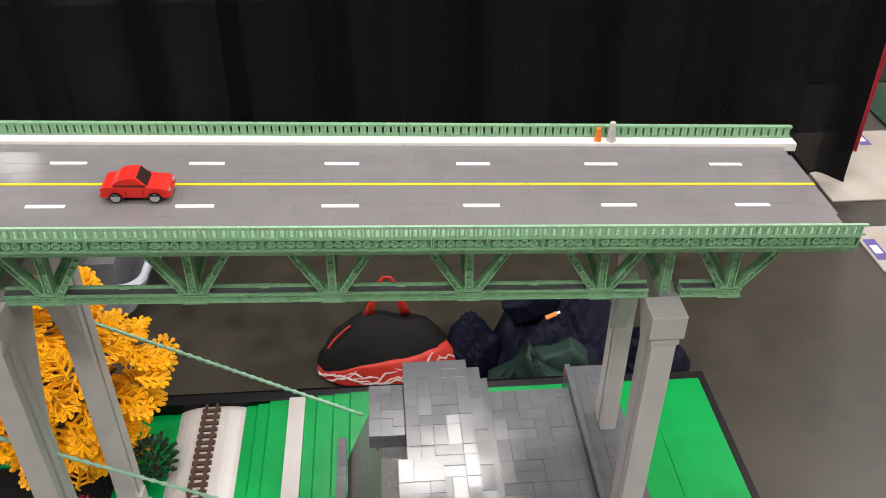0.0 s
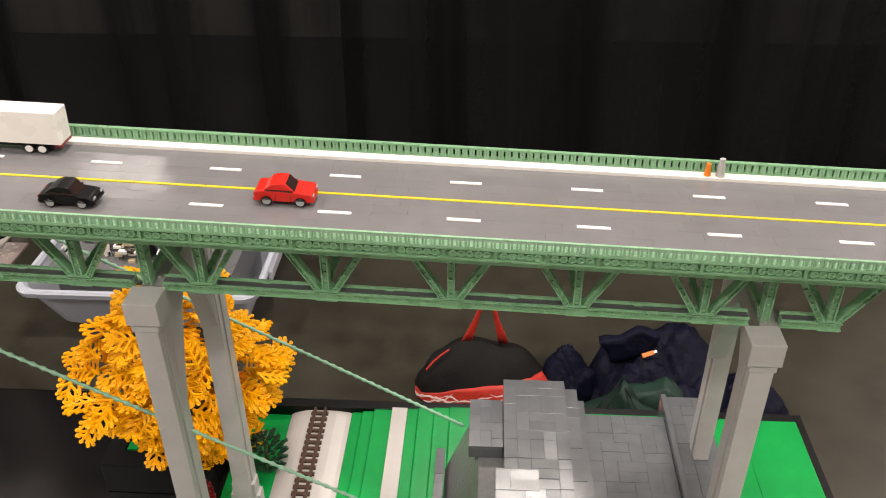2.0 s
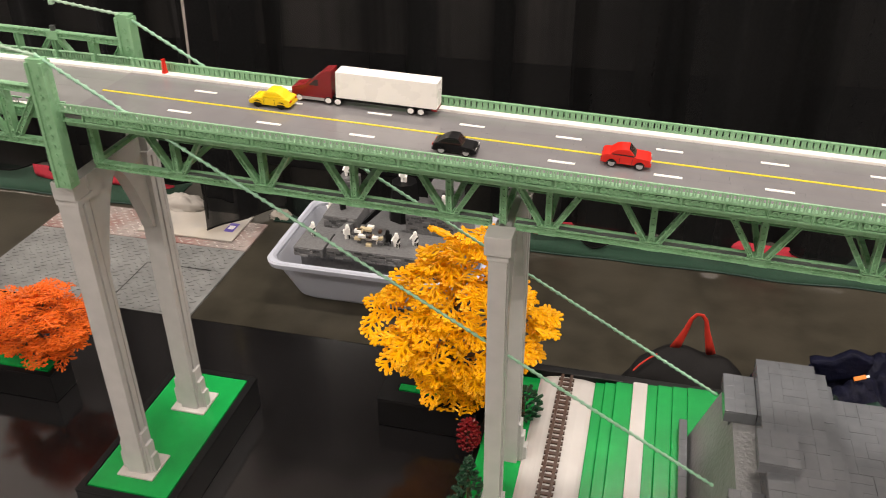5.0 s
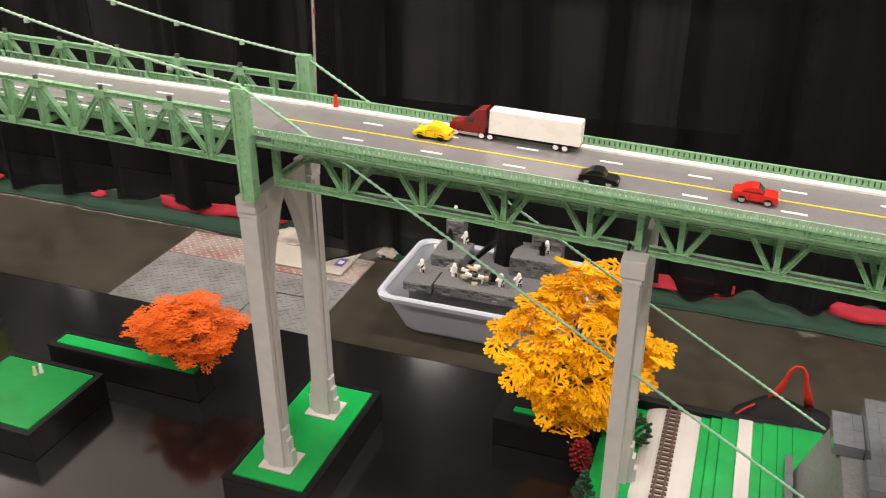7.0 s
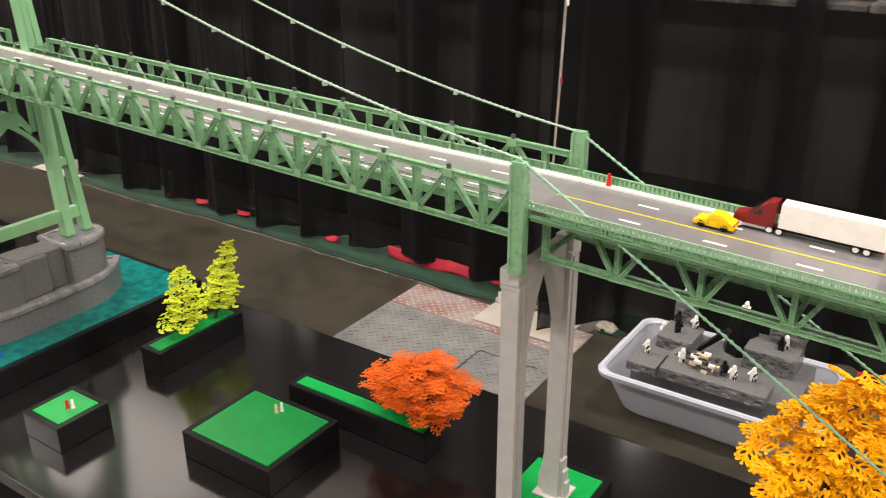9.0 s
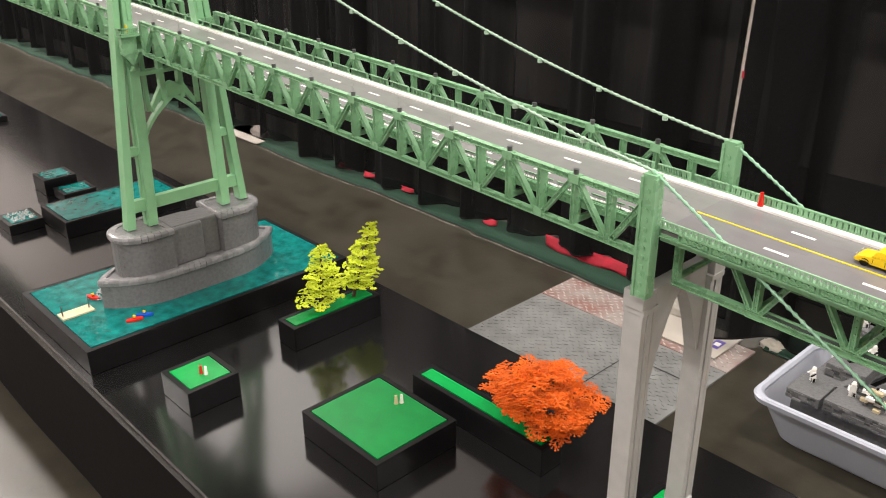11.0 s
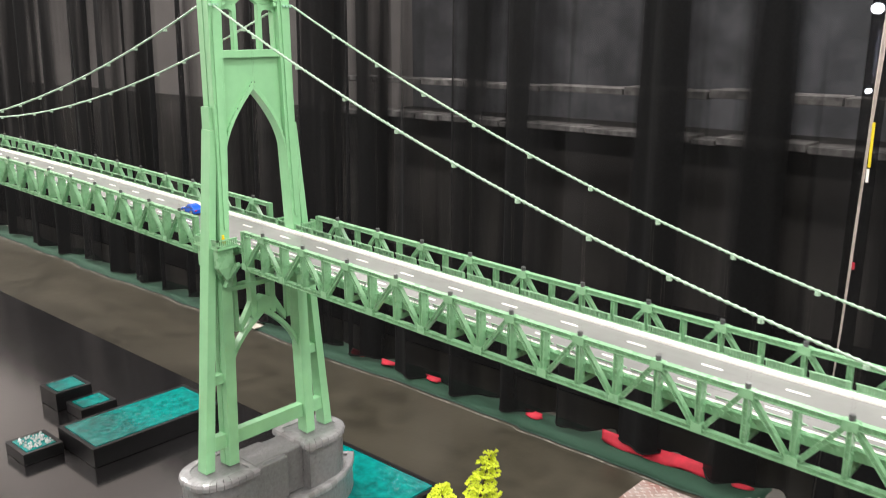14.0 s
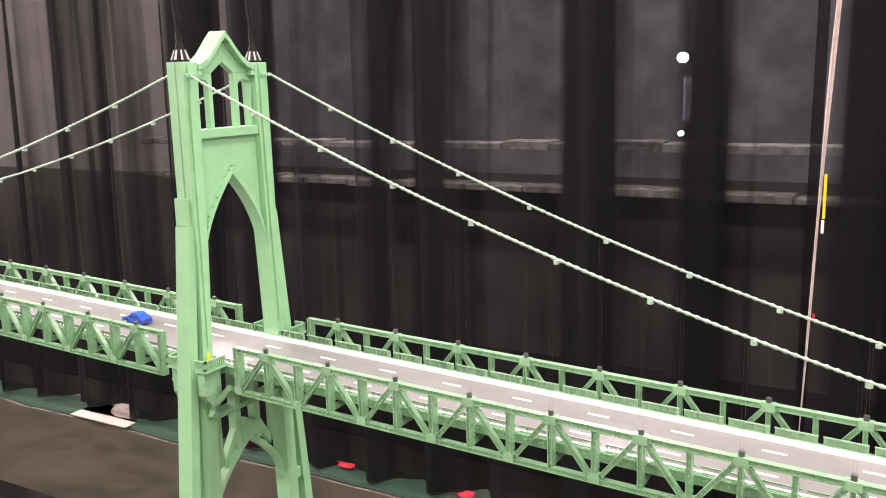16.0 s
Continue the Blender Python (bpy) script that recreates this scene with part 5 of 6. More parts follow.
def brick_tree(name, label, foot, centre, radii, count, me, seed, trunk_r, top=0.0, bottom=0.0, clumps=7, level=0.0):
    rnd = random.Random(seed)
    t = thing(name, label, "toy tree", group="brick-built autumn trees")
    fx, fy, fz = foot
    cx, cy, cz = centre
    bm = bmesh.new()
    pts = []
    for i in range(7):
        u = i / 6
        pts.append((fx + (cx - fx) * u + 0.006 * math.sin(4 * u), fy + (cy - fy) * u, fz + (cz + radii[2] * 0.5 - fz) * u))
    tube(bm, pts, [trunk_r * (1 - 0.6 * i / 6) for i in range(7)], 8)
    part("trunk", bm, BROWN, t, "brown trunk")
    for i in range(clumps):
        a = 2 * math.pi * i / clumps + rnd.uniform(-0.3, 0.3)
        z0 = cz - radii[2] * 0.5 + radii[2] * 0.7 * rnd.random()
        bm = bmesh.new()
        tube(bm, [(cx, cy, z0 - radii[2] * 0.2), (cx + radii[0] * 0.25 * math.cos(a), cy + radii[1] * 0.25 * math.sin(a), z0 - radii[2] * 0.1), (cx + radii[0] * 0.5 * math.cos(a), cy + radii[1] * 0.5 * math.sin(a), z0)], [trunk_r * 0.45, trunk_r * 0.35, trunk_r * 0.2], 6)
        part("limb", bm, BROWN, t, "brown limb")
    for i in range(count):
        # points on an uneven shell, filled inwards
        u = 1 - 2 * (i + 0.5) / count
        a = i * 2.39996 + rnd.uniform(-0.25, 0.25)
        k = rnd.uniform(0.70, 1.03) * (1 + 0.11 * math.sin(3 * a + seed) * (1 - u * u) + 0.09 * math.sin(8 * u + 2 * a))
        rr = math.sqrt(1 - u * u)
        w = 1 - top * max(0, u) - bottom * max(0, -u)
        d = Vector((rr * math.cos(a) * w, rr * math.sin(a) * w, u))
        p = Vector((cx, cy, cz)) + Vector((d.x * radii[0], d.y * radii[1], d.z * radii[2])) * k * 0.86
        if level:
            # fronds gather in flat layers with dark gaps between
            p.z = cz + 0.027 * round((p.z - cz) / 0.027 + 0.4 * math.sin(2 * a + seed)) + rnd.uniform(-0.005, 0.005)
            d = Vector((d.x, d.y, d.z * (1 - level) + level * 0.15))
        face = Vector((d.x * 0.7 * (1 - level) + rnd.uniform(-0.65, 0.65) * (1 - 0.5 * level), d.y * 0.7 * (1 - level) + rnd.uniform(-0.65, 0.65) * (1 - 0.5 * level), d.z * 0.4 + 1.1 + 0.65 * level + rnd.uniform(-0.55, 0.55))).normalized()
        out = Vector((d.x * 0.9 + rnd.uniform(-0.6, 0.6), d.y * 0.9 + rnd.uniform(-0.6, 0.6), d.z * 0.7 + rnd.uniform(-0.6, 0.5)))
        out = (out - face * out.dot(face) * 0.9).normalized()
        side = face.cross(out).normalized()
        up = out.cross(side)
        m = Matrix(((out.x, side.x, up.x), (out.y, side.y, up.y), (out.z, side.z, up.z))).to_4x4()
        shared("leaf", me, t, Matrix.Translation(p) @ m @ pose(-0.022, 0, 0))
    return t


BIGLEAF = frond(3, 0.042, "amber_frond", LEAFYELLOW, 1, 0.0029, 0.0022)
brick_tree("amber_tree", "tall amber brick-built autumn tree with branching fronds on its base", (-0.685, 0.862, 0.4765), (-0.634, 0.845, 0.637), (0.172, 0.142, 0.200), 250, BIGLEAF, 3, 0.010, 0.24, 0.50, 9)
RUSTLEAF = frond(3, 0.036, "rust_frond", LEAFORANGE, 2, 0.0019, 0.0010, 0.2)
brick_tree("rust_tree", "wide low rust-orange brick-built tree on a narrow base", (-1.43, 0.762, 0.4765), (-1.428, 0.772, 0.563), (0.143, 0.101, 0.066), 260, RUSTLEAF, 5, 0.008, 0.30, 0.10, 8, 0.7)
LIMELEAF = frond(2, 0.027, "lime_frond", LEAFLIME, 3, 0.0022, 0.0014, 0.2)


def tiered_tree(label, foot, top, radius, tiers, me, seed):
    """A conical tree of drooping frond tiers round a thin trunk."""
    rnd = random.Random(seed)
    t = thing("lime_tree", label, "toy tree", group="brick-built autumn trees")
    f, g = Vector(foot), Vector(top)
    bm = bmesh.new()
    tube(bm, [f, f.lerp(g, 0.5), f.lerp(g, 0.96)], [0.005, 0.004, 0.002], 7)
    part("trunk", bm, BROWN, t, "brown trunk")
    for j in range(tiers):
        u = 0.15 + 0.85 * (j + 0.35) / tiers
        c = f.lerp(g, u) + Vector((rnd.uniform(-0.005, 0.005), rnd.uniform(-0.005, 0.005), 0))
        r = radius * min(1, 1.12 * (1 - u)) ** 0.7 * rnd.uniform(0.82, 1.1) + 0.008
        n = max(5, int(18 * r / radius))
        for i in range(n):
            a = 2 * math.pi * (i + rnd.uniform(-0.3, 0.3)) / n
            k = rnd.choice((0.30, 0.55, 0.80, 1.0)) * rnd.uniform(0.9, 1.1)
            q = c + Vector((math.cos(a) * (r - 0.016) * k, math.sin(a) * (r - 0.016) * k, rnd.uniform(-0.004, 0.004)))
            shared("leaf", me, t, pose(q.x, q.y, q.z, rnd.uniform(-22, 22), rnd.uniform(-5, 22), math.degrees(a)))
    for i in range(5):
        q = g + Vector((0, 0, -0.012 - 0.004 * i))
        shared("leaf", me, t, pose(q.x, q.y, q.z, rnd.uniform(-40, 40), -60 + 8 * i, i * 72))
    return t


tiered_tree("upright lime-yellow brick-built tree on a narrow green base", (-2.150, 0.765, 0.4765), (-2.150, 0.772, 0.645), 0.056, 6, LIMELEAF, 7)
tiered_tree("slender leaning lime-yellow brick-built tree on a narrow green base", (-2.150, 0.865, 0.4765), (-2.150, 0.932, 0.660), 0.047, 7, LIMELEAF, 8)

# clipped shrubs at the foot of the second pier
def shrub(name, label, x, y, z, mat, w, h, seed, cone=False):
    rnd = random.Random(seed)
    s = thing(name, label, "toy shrub", group="brick-built shrubs")
    bm = bmesh.new()
    box(bm, -0.0024, 0.0024, -0.0055, 0.0055, -0.0016, 0.0016, bev=0.0006)
    me = mesh_of(bm, "shrub_leaf", mat)
    bm = bmesh.new()
    tube(bm, [(x, y, z), (x, y, z + h * 0.9)], [0.004, 0.002], 6)
    part("stem", bm, BROWN, s)
    n = 90
    for i in range(n):
        u = i / (n - 1)
        a = i * 2.39996
        r = w * (1 - u) if cone else w * math.sqrt(max(0.0, 1 - (2 * u - 1) ** 2)) * rnd.uniform(0.7, 1)
        m = pose(x + r * math.cos(a), y + r * math.sin(a), z + 0.004 + h * u, rnd.uniform(10, 40), rnd.uniform(-20, 20), math.degrees(a) - 90)
        shared("leaf", me, s, m)


shrub("conifer_shrub", "small dark green brick-built conifer beside the pier", -0.567, 0.60, 0.4662, DARKGREEN, 0.036, 0.115, 4, True)
shrub("round_shrub", "dark green brick-built bush on the green bank", -0.520, 0.815, 0.4842, DARKGREEN, 0.034, 0.055, 6)
shrub("red_shrub", "dark red brick-built bush beside the pier", -0.597, 0.735, 0.4662, DARKRED, 0.017, 0.060, 9)

# ---- things on the hall floor ----
plate = thing("tread_plate", "grey steel tread plate lying over the hall floor", "floor plate", kind="structure")
bm = bmesh.new()
box(bm, -2.405, -1.628, 1.40, 1.938, 0.0, 0.006)
part("sheet", bm, STEEL, plate)
bm = bmesh.new()
box(bm, -2.405, -1.628, 1.941, 2.127, 0.0, 0.0065)
part("stained_sheet", bm, RUST, plate, "rust-stained edge sheet")
for mat, y0, y1 in ((STEEL, 1.41, 1.930), (RUST, 1.950, 2.118)):
    bm = bmesh.new()
    j = 0
    y = y0
    while y < y1:
        x = -2.395 + (0.0165 if j % 2 else 0)
        k = 0
        while x < -1.638:
            s = 1 if (k + j) % 2 else -1
            dx, dy = 0.0085, s * 0.0045
            nx, ny = -dy * 0.28, dx * 0.28
            prism(bm, [(x - dx, y - dy), (x + nx, y + ny), (x + dx, y + dy), (x - nx, y - ny)], 0.006, 0.0085, "z")
            x += 0.033
            k += 1
        y += 0.0165
        j += 1
    tagged(part("tread", bm, mat if mat is STEEL else TREADPALE, plate), kind="stuff")
for q in ((-1.908, -1.68, 1.7985, 1.801), (-1.9095, -1.907, 1.42, 1.7985)):
    bm = bmesh.new()
    box(bm, *q, 0.0086, 0.0094)
    part("seam", bm, BLACKP, plate, "dark hatch seam")


def board(name, x0, x1, y0, y1, z, label, mark):
    b = thing(name, label, "board")
    bm = bmesh.new()
    box(bm, x0, x1, y0, y1, z, z + 0.006, bev=0.001)
    part("sheet", bm, BOARD, b)
    if mark:
        u0, u1, v0, v1 = mark
        bm = bmesh.new()
        box(bm, u0, u1, v0, v1, z + 0.006, z + 0.0066)
        lab = part("label", bm, PURPLE, b, "small purple label")
        bm = bmesh.new()
        box(bm, u0 + (u1 - u0) * 0.2, u1 - (u1 - u0) * 0.2, v0 + (v1 - v0) * 0.3, v1 - (v1 - v0) * 0.3, z + 0.0066, z + 0.0069)
        part("label_print", bm, WHITE, lab)
    return b


board("floor_board", -2.052, -1.695, 1.978, 2.162, 0.0087, "scuffed off-white board lying on the tread plate", (-1.752, -1.718, 2.035, 2.095))
board("floor_board", 1.205, 2.0, 2.16, 2.60, 0.0, "scuffed off-white board on the floor by the drape's end", (1.46, 1.50, 2.50, 2.58))
board("floor_board", 1.190, 1.6, 1.80, 2.015, 0.0, "off-white board with a purple label on the floor", (1.198, 1.235, 1.85, 1.95))
board("floor_board", -5.15, -4.76, 2.16, 2.34, 0.012, "pale board lying at the foot of the drapes", None)
# crumpled white bags at the foot of the drape
def heap(name, x, y, z, rx, ry, rz, mat, label, category, seed, rough=0.22, n=20, owner=None):
    bm = bmesh.new()
    bmesh.ops.create_uvsphere(bm, u_segments=n * 2, v_segments=n, radius=1)
    for v in bm.verts:
        k = 1 + rough * noise.noise(v.co * 2.2 + Vector((seed, 0, 0))) + rough * 0.6 * noise.noise(v.co * 5.5 + Vector((0, seed, 0)))
        f = abs(noise.noise(v.co * 3.1 + Vector((seed, seed, 0))))
        k -= rough * 0.5 * (1 - min(1, f * 6))
        v.co = Vector((v.co.x * rx * k, v.co.y * ry * k, max(0, v.co.z * rz * k)))
        v.co += Vector((x, y, z))
    ob = part(name, bm, mat, owner, smooth=True)
    return ob if owner else tagged(ob, label, category)


heap("crumpled_bag", -1.975, 2.170, 0.0148, 0.090, 0.040, 0.050, BOARD, "crumpled off-white plastic bag at the foot of the drape", "bag", 3)
heap("crumpled_bag", -4.88, 2.27, 0.018, 0.095, 0.035, 0.055, GREYBAG, "grey crumpled bag slumped on a pale board", "bag", 6)
heap("crumpled_bag", -1.60, 2.20, 0.0, 0.05, 0.03, 0.03, BOARD, "small crumpled white wrapper near the drape", "bag", 8)

# carpet runner pushed into waves, white tape along it
def runner(x0, x1, seed):
    rnd = random.Random(seed)
    bm = bmesh.new()
    n = int((x1 - x0) / 0.03)
    rows = []
    for j in range(9):
        row = []
        for i in range(n + 1):
            x = x0 + (x1 - x0) * i / n
            front = 2.165 + 0.035 * noise.noise(Vector((x * 1.3, seed, 0))) + 0.012 * noise.noise(Vector((x * 5, seed, 1))) + (0.015 if x < -3 else 0)
            y = front + 0.165 * j / 8
            z = 0.008 + (0.030 * max(0, noise.noise(Vector((x * 2.2, y * 6, seed)))) + 0.010) * math.sin(min(1, j / 2) * math.pi / 2)
            if j == 0:
                z = 0.002
            row.append(bm.verts.new((x, y, z)))
        rows.append(row)
    for a, b in zip(rows, rows[1:]):
        for i in range(n):
            bm.faces.new((a[i], a[i + 1], b[i + 1], b[i]))
    front = [tuple(v.co) for v in rows[0]]
    c = thing("carpet_runner", "dark green carpet runner rucked up along the drapes", "carpet")
    ob = part("carpet_sheet", bm, CARPET, c, smooth=True)
    ob.modifiers.new("thickness", "SOLIDIFY").thickness = 0.006
    bm = bmesh.new()
    tube(bm, [(x, y - 0.001, 0.0035) for x, y, z in front], 0.003, 5)
    part("edge_binding", bm, BOTTLE, c, smooth=True)
    return c


runner(-9.5, -2.02, 2)
runner(-1.62, 1.15, 4)
bm = bmesh.new()
row = []
for i in range(241):
    x = -9.5 + 7.2 * i / 240
    yy = 2.150 + 0.035 * noise.noise(Vector((x * 1.3, 2, 0))) + 0.012 * noise.noise(Vector((x * 5, 2, 1))) + (0.013 if x < -3 else 0)
    w = 0.0026 + 0.005 * noise.noise(Vector((x * 9, 5, 0)))
    row.append([bm.verts.new((x, yy + o, z)) for o, z in ((-w, 0.0004), (-w, 0.0016), (w, 0.0016), (w, 0.0004))])
for a, b in zip(row, row[1:]):
    for k in range(4):
        bm.faces.new((a[k], a[(k + 1) % 4], b[(k + 1) % 4], b[k]))
tagged(part("floor_tape", bm, GREYTAPE), "worn white tape line along the carpet's edge", "tape")
bm = bmesh.new()
box(bm, 1.62, 3.2, 2.62, 2.98, 0.0, 0.008)
tagged(part("carpet_runner", bm, CARPET), "dark green carpet beyond the drape's end", "carpet")
# unseen dark sheet, added so the floor stays black through the thin drapes
bm = bmesh.new()
prism(bm, [(-12.0, 2.60), (1.28, 2.60), (1.28, 3.0), (3.6, 3.0), (3.6, 4.04), (-12.0, 4.04)], 0.0, 0.006, "z")
tagged(part("dark_floor_sheet", bm, DARKSHEET), "added dark sheet keeping the floor behind the drapes dim", "carpet")
# red cloth showing under the drapes' hems
def red_cloth(x0, x1, y, h, seed):
    bm = bmesh.new()
    n = max(6, int((x1 - x0) / 0.02))
    rows = []
    for j in range(4):
        row = []
        for i in range(n + 1):
            x = x0 + (x1 - x0) * i / n
            e = abs(math.sin(math.pi * i / n)) ** 0.4
            row.append(bm.verts.new((x, y - 0.028 * e * (1 - j / 3) + 0.015 * noise.noise(Vector((x * 8, j, seed))), 0.030 + h * j / 3 + 0.014 * noise.noise(Vector((x * 6, j, seed + 3))) * (j < 2))))
        rows.append(row)
    for a, b in zip(rows, rows[1:]):
        for i in range(n):
            bm.faces.new((a[i], a[i + 1], b[i + 1], b[i]))
    ob = part("red_cloth", bm, REDCLOTH, smooth=True)
    ob.modifiers.new("thickness", "SOLIDIFY").thickness = 0.003
    tagged(ob, "bright red cloth showing beneath the black drape's hem", "cloth", group="red cloths under the drapes")


for k, (a, b) in enumerate(((-2.66, -2.18), (-2.14, -2.06), (-3.03, -2.94), (-3.59, -3.50), (-3.88, -3.78), (-4.09, -3.98), (-0.77, -0.36), (-0.09, 0.16))):
    red_cloth(a, b, 2.262, 0.018 if b - a < 0.2 else 0.042, k)
bm = bmesh.new()
rows = []
for j in range(12):
    z = 0.05 + 2.05 * j / 11
    rows.append([bm.verts.new((1.30 + 0.075 * i / 8 - 0.02 * j / 11 * (i / 8), 2.385 + 0.012 * math.sin(i * 2.0), z)) for i in range(9)])
for a, b in zip(rows, rows[1:]):
    for i in range(8):
        bm.faces.new((a[i], a[i + 1], b[i + 1], b[i]))
ob = tagged(part("red_drape", bm, REDCLOTH, smooth=True), "red cloth drape behind the black drape's end", "curtain")
ob.modifiers.new("thickness", "SOLIDIFY").thickness = 0.004

# pale lining edge where two drapes meet
lining = thing("drape_lining", "pale beige lining edge hanging where two drapes meet", "curtain")
for nm, mat, z0, z1, off in (("upper_strip", LINING, 0.62, 2.10, 0.0), ("lower_strip", GREYTAPE, 0.05, 0.62, 0.0), ("edge_cord", BOARD, 0.06, 2.10, 0.004)):
    bm = bmesh.new()
    rows = []
    for i in range(25):
        z = z0 + (z1 - z0) * i / 24
        u = (z - 0.05) / 2.05
        w = (0.0012 + 0.0085 * max(0.0, u - 0.16) ** 1.1) * (1 + 0.18 * math.sin(9 * z)) if off == 0 else 0.0009
        x = -1.812 + 0.092 * z / 2.46 + 0.004 * math.sin(3.1 * z)
        y = 2.044 + 0.02 * u - off
        rows.append([bm.verts.new((x + s * w, y + t + 0.004 * abs(s), z)) for s, t in ((-1, 0), (0, -0.002), (1, 0), (1, 0.002), (-1, 0.002))])
    for p, q in zip(rows, rows[1:]):
        for k in range(5):
            bm.faces.new((p[k], p[(k + 1) % 5], q[(k + 1) % 5], q[k]))
    part(nm, bm, mat, lining, smooth=True)
for z, mt, h in ((0.92, REDCLOTH, 0.02), (1.205, YELLOWLINE, 0.12), (1.165, WHITE, 0.036)):
    bm = bmesh.new()
    x = -1.812 + 0.092 * z / 2.46 + 0.010
    box(bm, x, x + 0.007, 2.040, 2.043, z, z + h)
    part("tag", bm, mt, lining, "small coloured tag")

# tiered seating seen dimly through the drapes
stand = thing("seating_stand", "far tiered seating with pale edges seen through the drapes", "seating")
rnd = random.Random(31)
for z, h in ((1.215, 0.042), (0.98, 0.036)):
    x = -6.4
    while x < 1.3:
        w = rnd.uniform(0.12, 0.6)
        bm = bmesh.new()
        dz = rnd.uniform(-0.006, 0.006)
        box(bm, x, x + w - 0.012, 3.86, 4.045, z + dz, z + dz + h * rnd.uniform(0.7, 1.1), bev=0.003)
        part("rail", bm, RAILPALE, stand)
        x += w
bm = bmesh.new()
box(bm, -12.0, 1.3, 4.05, 4.10, 0.0, 0.98)
part("front_panel", bm, PANEL, stand, "dim grey front panel")
glow = bpy.data.materials.new("lamp_glow")
glow.use_nodes = True
e = glow.node_tree.nodes.new("ShaderNodeEmission")
e.inputs[0].default_value, e.inputs[1].default_value = (0.9, 0.93, 1.0, 1), 80
glow.node_tree.links.new(e.outputs[0], glow.node_tree.nodes["Material Output"].inputs[0])
for z, r, off in ((1.82, 0.070, 0.09), (0.77, 0.034, 0.0)):
    lamp = thing("spot_lamp", "small bright hall lamp seen through the drape", "lamp", group="spot lamps")
    bm = bmesh.new()
    tube(bm, [(-4.64, 12.0, z), (-4.64, 11.9, z)], r, 14)
    part("lens", bm, glow, lamp, "glowing lens")
    bm = bmesh.new()
    tube(bm, [(-4.64, 12.25, z), (-4.64, 12.001, z)], r * 1.15, 14)
    part("housing", bm, BLACKP, lamp)
    bm = bmesh.new()
    tube(bm, [(-4.64 + off, 12.15, 0.0), (-4.64 + off, 12.15, z - r)], 0.016, 8)
    part("stand_pole", bm, PANEL, lamp)
    if z > 1.5:
        # the bluish streak of light by the lamp, built as a pale strip
        bm = bmesh.new()
        box(bm, -4.66, -4.53, 12.08, 12.10, 0.95, 1.55, bev=0.004)
        part("light_streak", bm, STREAKBLUE, lamp, "pale blue strip standing for a streak of light")

# the plastic tub with its load of bricks
tub = thing("storage_tub", "translucent grey plastic storage tub on the hall floor", "tub")
TUBM = bpy.data.materials.new("milky_plastic")
TUBM.use_nodes = True
tb = TUBM.node_tree.nodes["Principled BSDF"]
tb.inputs["Base Color"].default_value = (0.72, 0.75, 0.84, 1)
tb.inputs["Roughness"].default_value = 0.3
tb.inputs["Transmission Weight"].default_value = 0.15
tb.inputs["Alpha"].default_value = 0.56


TUBRIM = material("frosted_rim_plastic", (0.50, 0.53, 0.61), 0.3, vary=0.04)


def rounded(x0, x1, y0, y1, r, n=6):
    out = []
    for cx, cy, a0 in ((x1 - r, y1 - r, 0), (x0 + r, y1 - r, 90), (x0 + r, y0 + r, 180), (x1 - r, y0 + r, 270)):
        for k in range(n + 1):
            a = math.radians(a0 + 90 * k / n)
            out.append((cx + r * math.cos(a), cy + r * math.sin(a)))
    return out


for nm, levels in (("shell", [(-1.345, -0.85, 1.740, 2.025, 0.003), (-1.362, -0.838, 1.728, 2.038, 0.016), (-1.408, -0.793, 1.684, 2.080, 0.142), (-1.4045, -0.7965, 1.6875, 2.0765, 0.142), (-1.358, -0.842, 1.732, 2.034, 0.018), (-1.345, -0.85, 1.740, 2.025, 0.006)]),
                   ("rim", [(-1.409, -0.792, 1.683, 2.081, 0.1375), (-1.423, -0.778, 1.669, 2.095, 0.1385), (-1.426, -0.775, 1.666, 2.098, 0.153), (-1.422, -0.779, 1.670, 2.094, 0.1590), (-1.412, -0.789, 1.680, 2.084, 0.1590), (-1.405, -0.796, 1.687, 2.077, 0.152), (-1.405, -0.796, 1.687, 2.077, 0.1375)])):
    bm = bmesh.new()
    rings = [[bm.verts.new((x, y, l[4])) for x, y in rounded(*l[:4], 0.05)] for l in levels]
    if nm == "shell":
        bm.faces.new(rings[0][::-1])
        bm.faces.new(rings[-1])
    else:
        rings.append(rings[0])
    for a, b in zip(rings, rings[1:]):
        for k in range(len(a)):
            bm.faces.new((a[k], a[(k + 1) % len(a)], b[(k + 1) % len(a)], b[k]))
    part(nm, bm, TUBM if nm == "shell" else TUBRIM, tub, smooth=False)
for sx in (-1.427, -0.774):
    bm = bmesh.new()
    box(bm, sx - 0.006, sx + 0.006, 1.80, 1.93, 0.120, 0.150, bev=0.004)
    part("side_latch", bm, TUBM, tub)
diorama = thing("brick_diorama", "dark grey brick-built fort scene standing in the tub", "toy scene")
rnd = random.Random(12)
bm = bmesh.new()
box(bm, -1.335, -0.860, 1.745, 2.02, -0.018, 0.150)
part("base", bm, FOOTING, diorama)
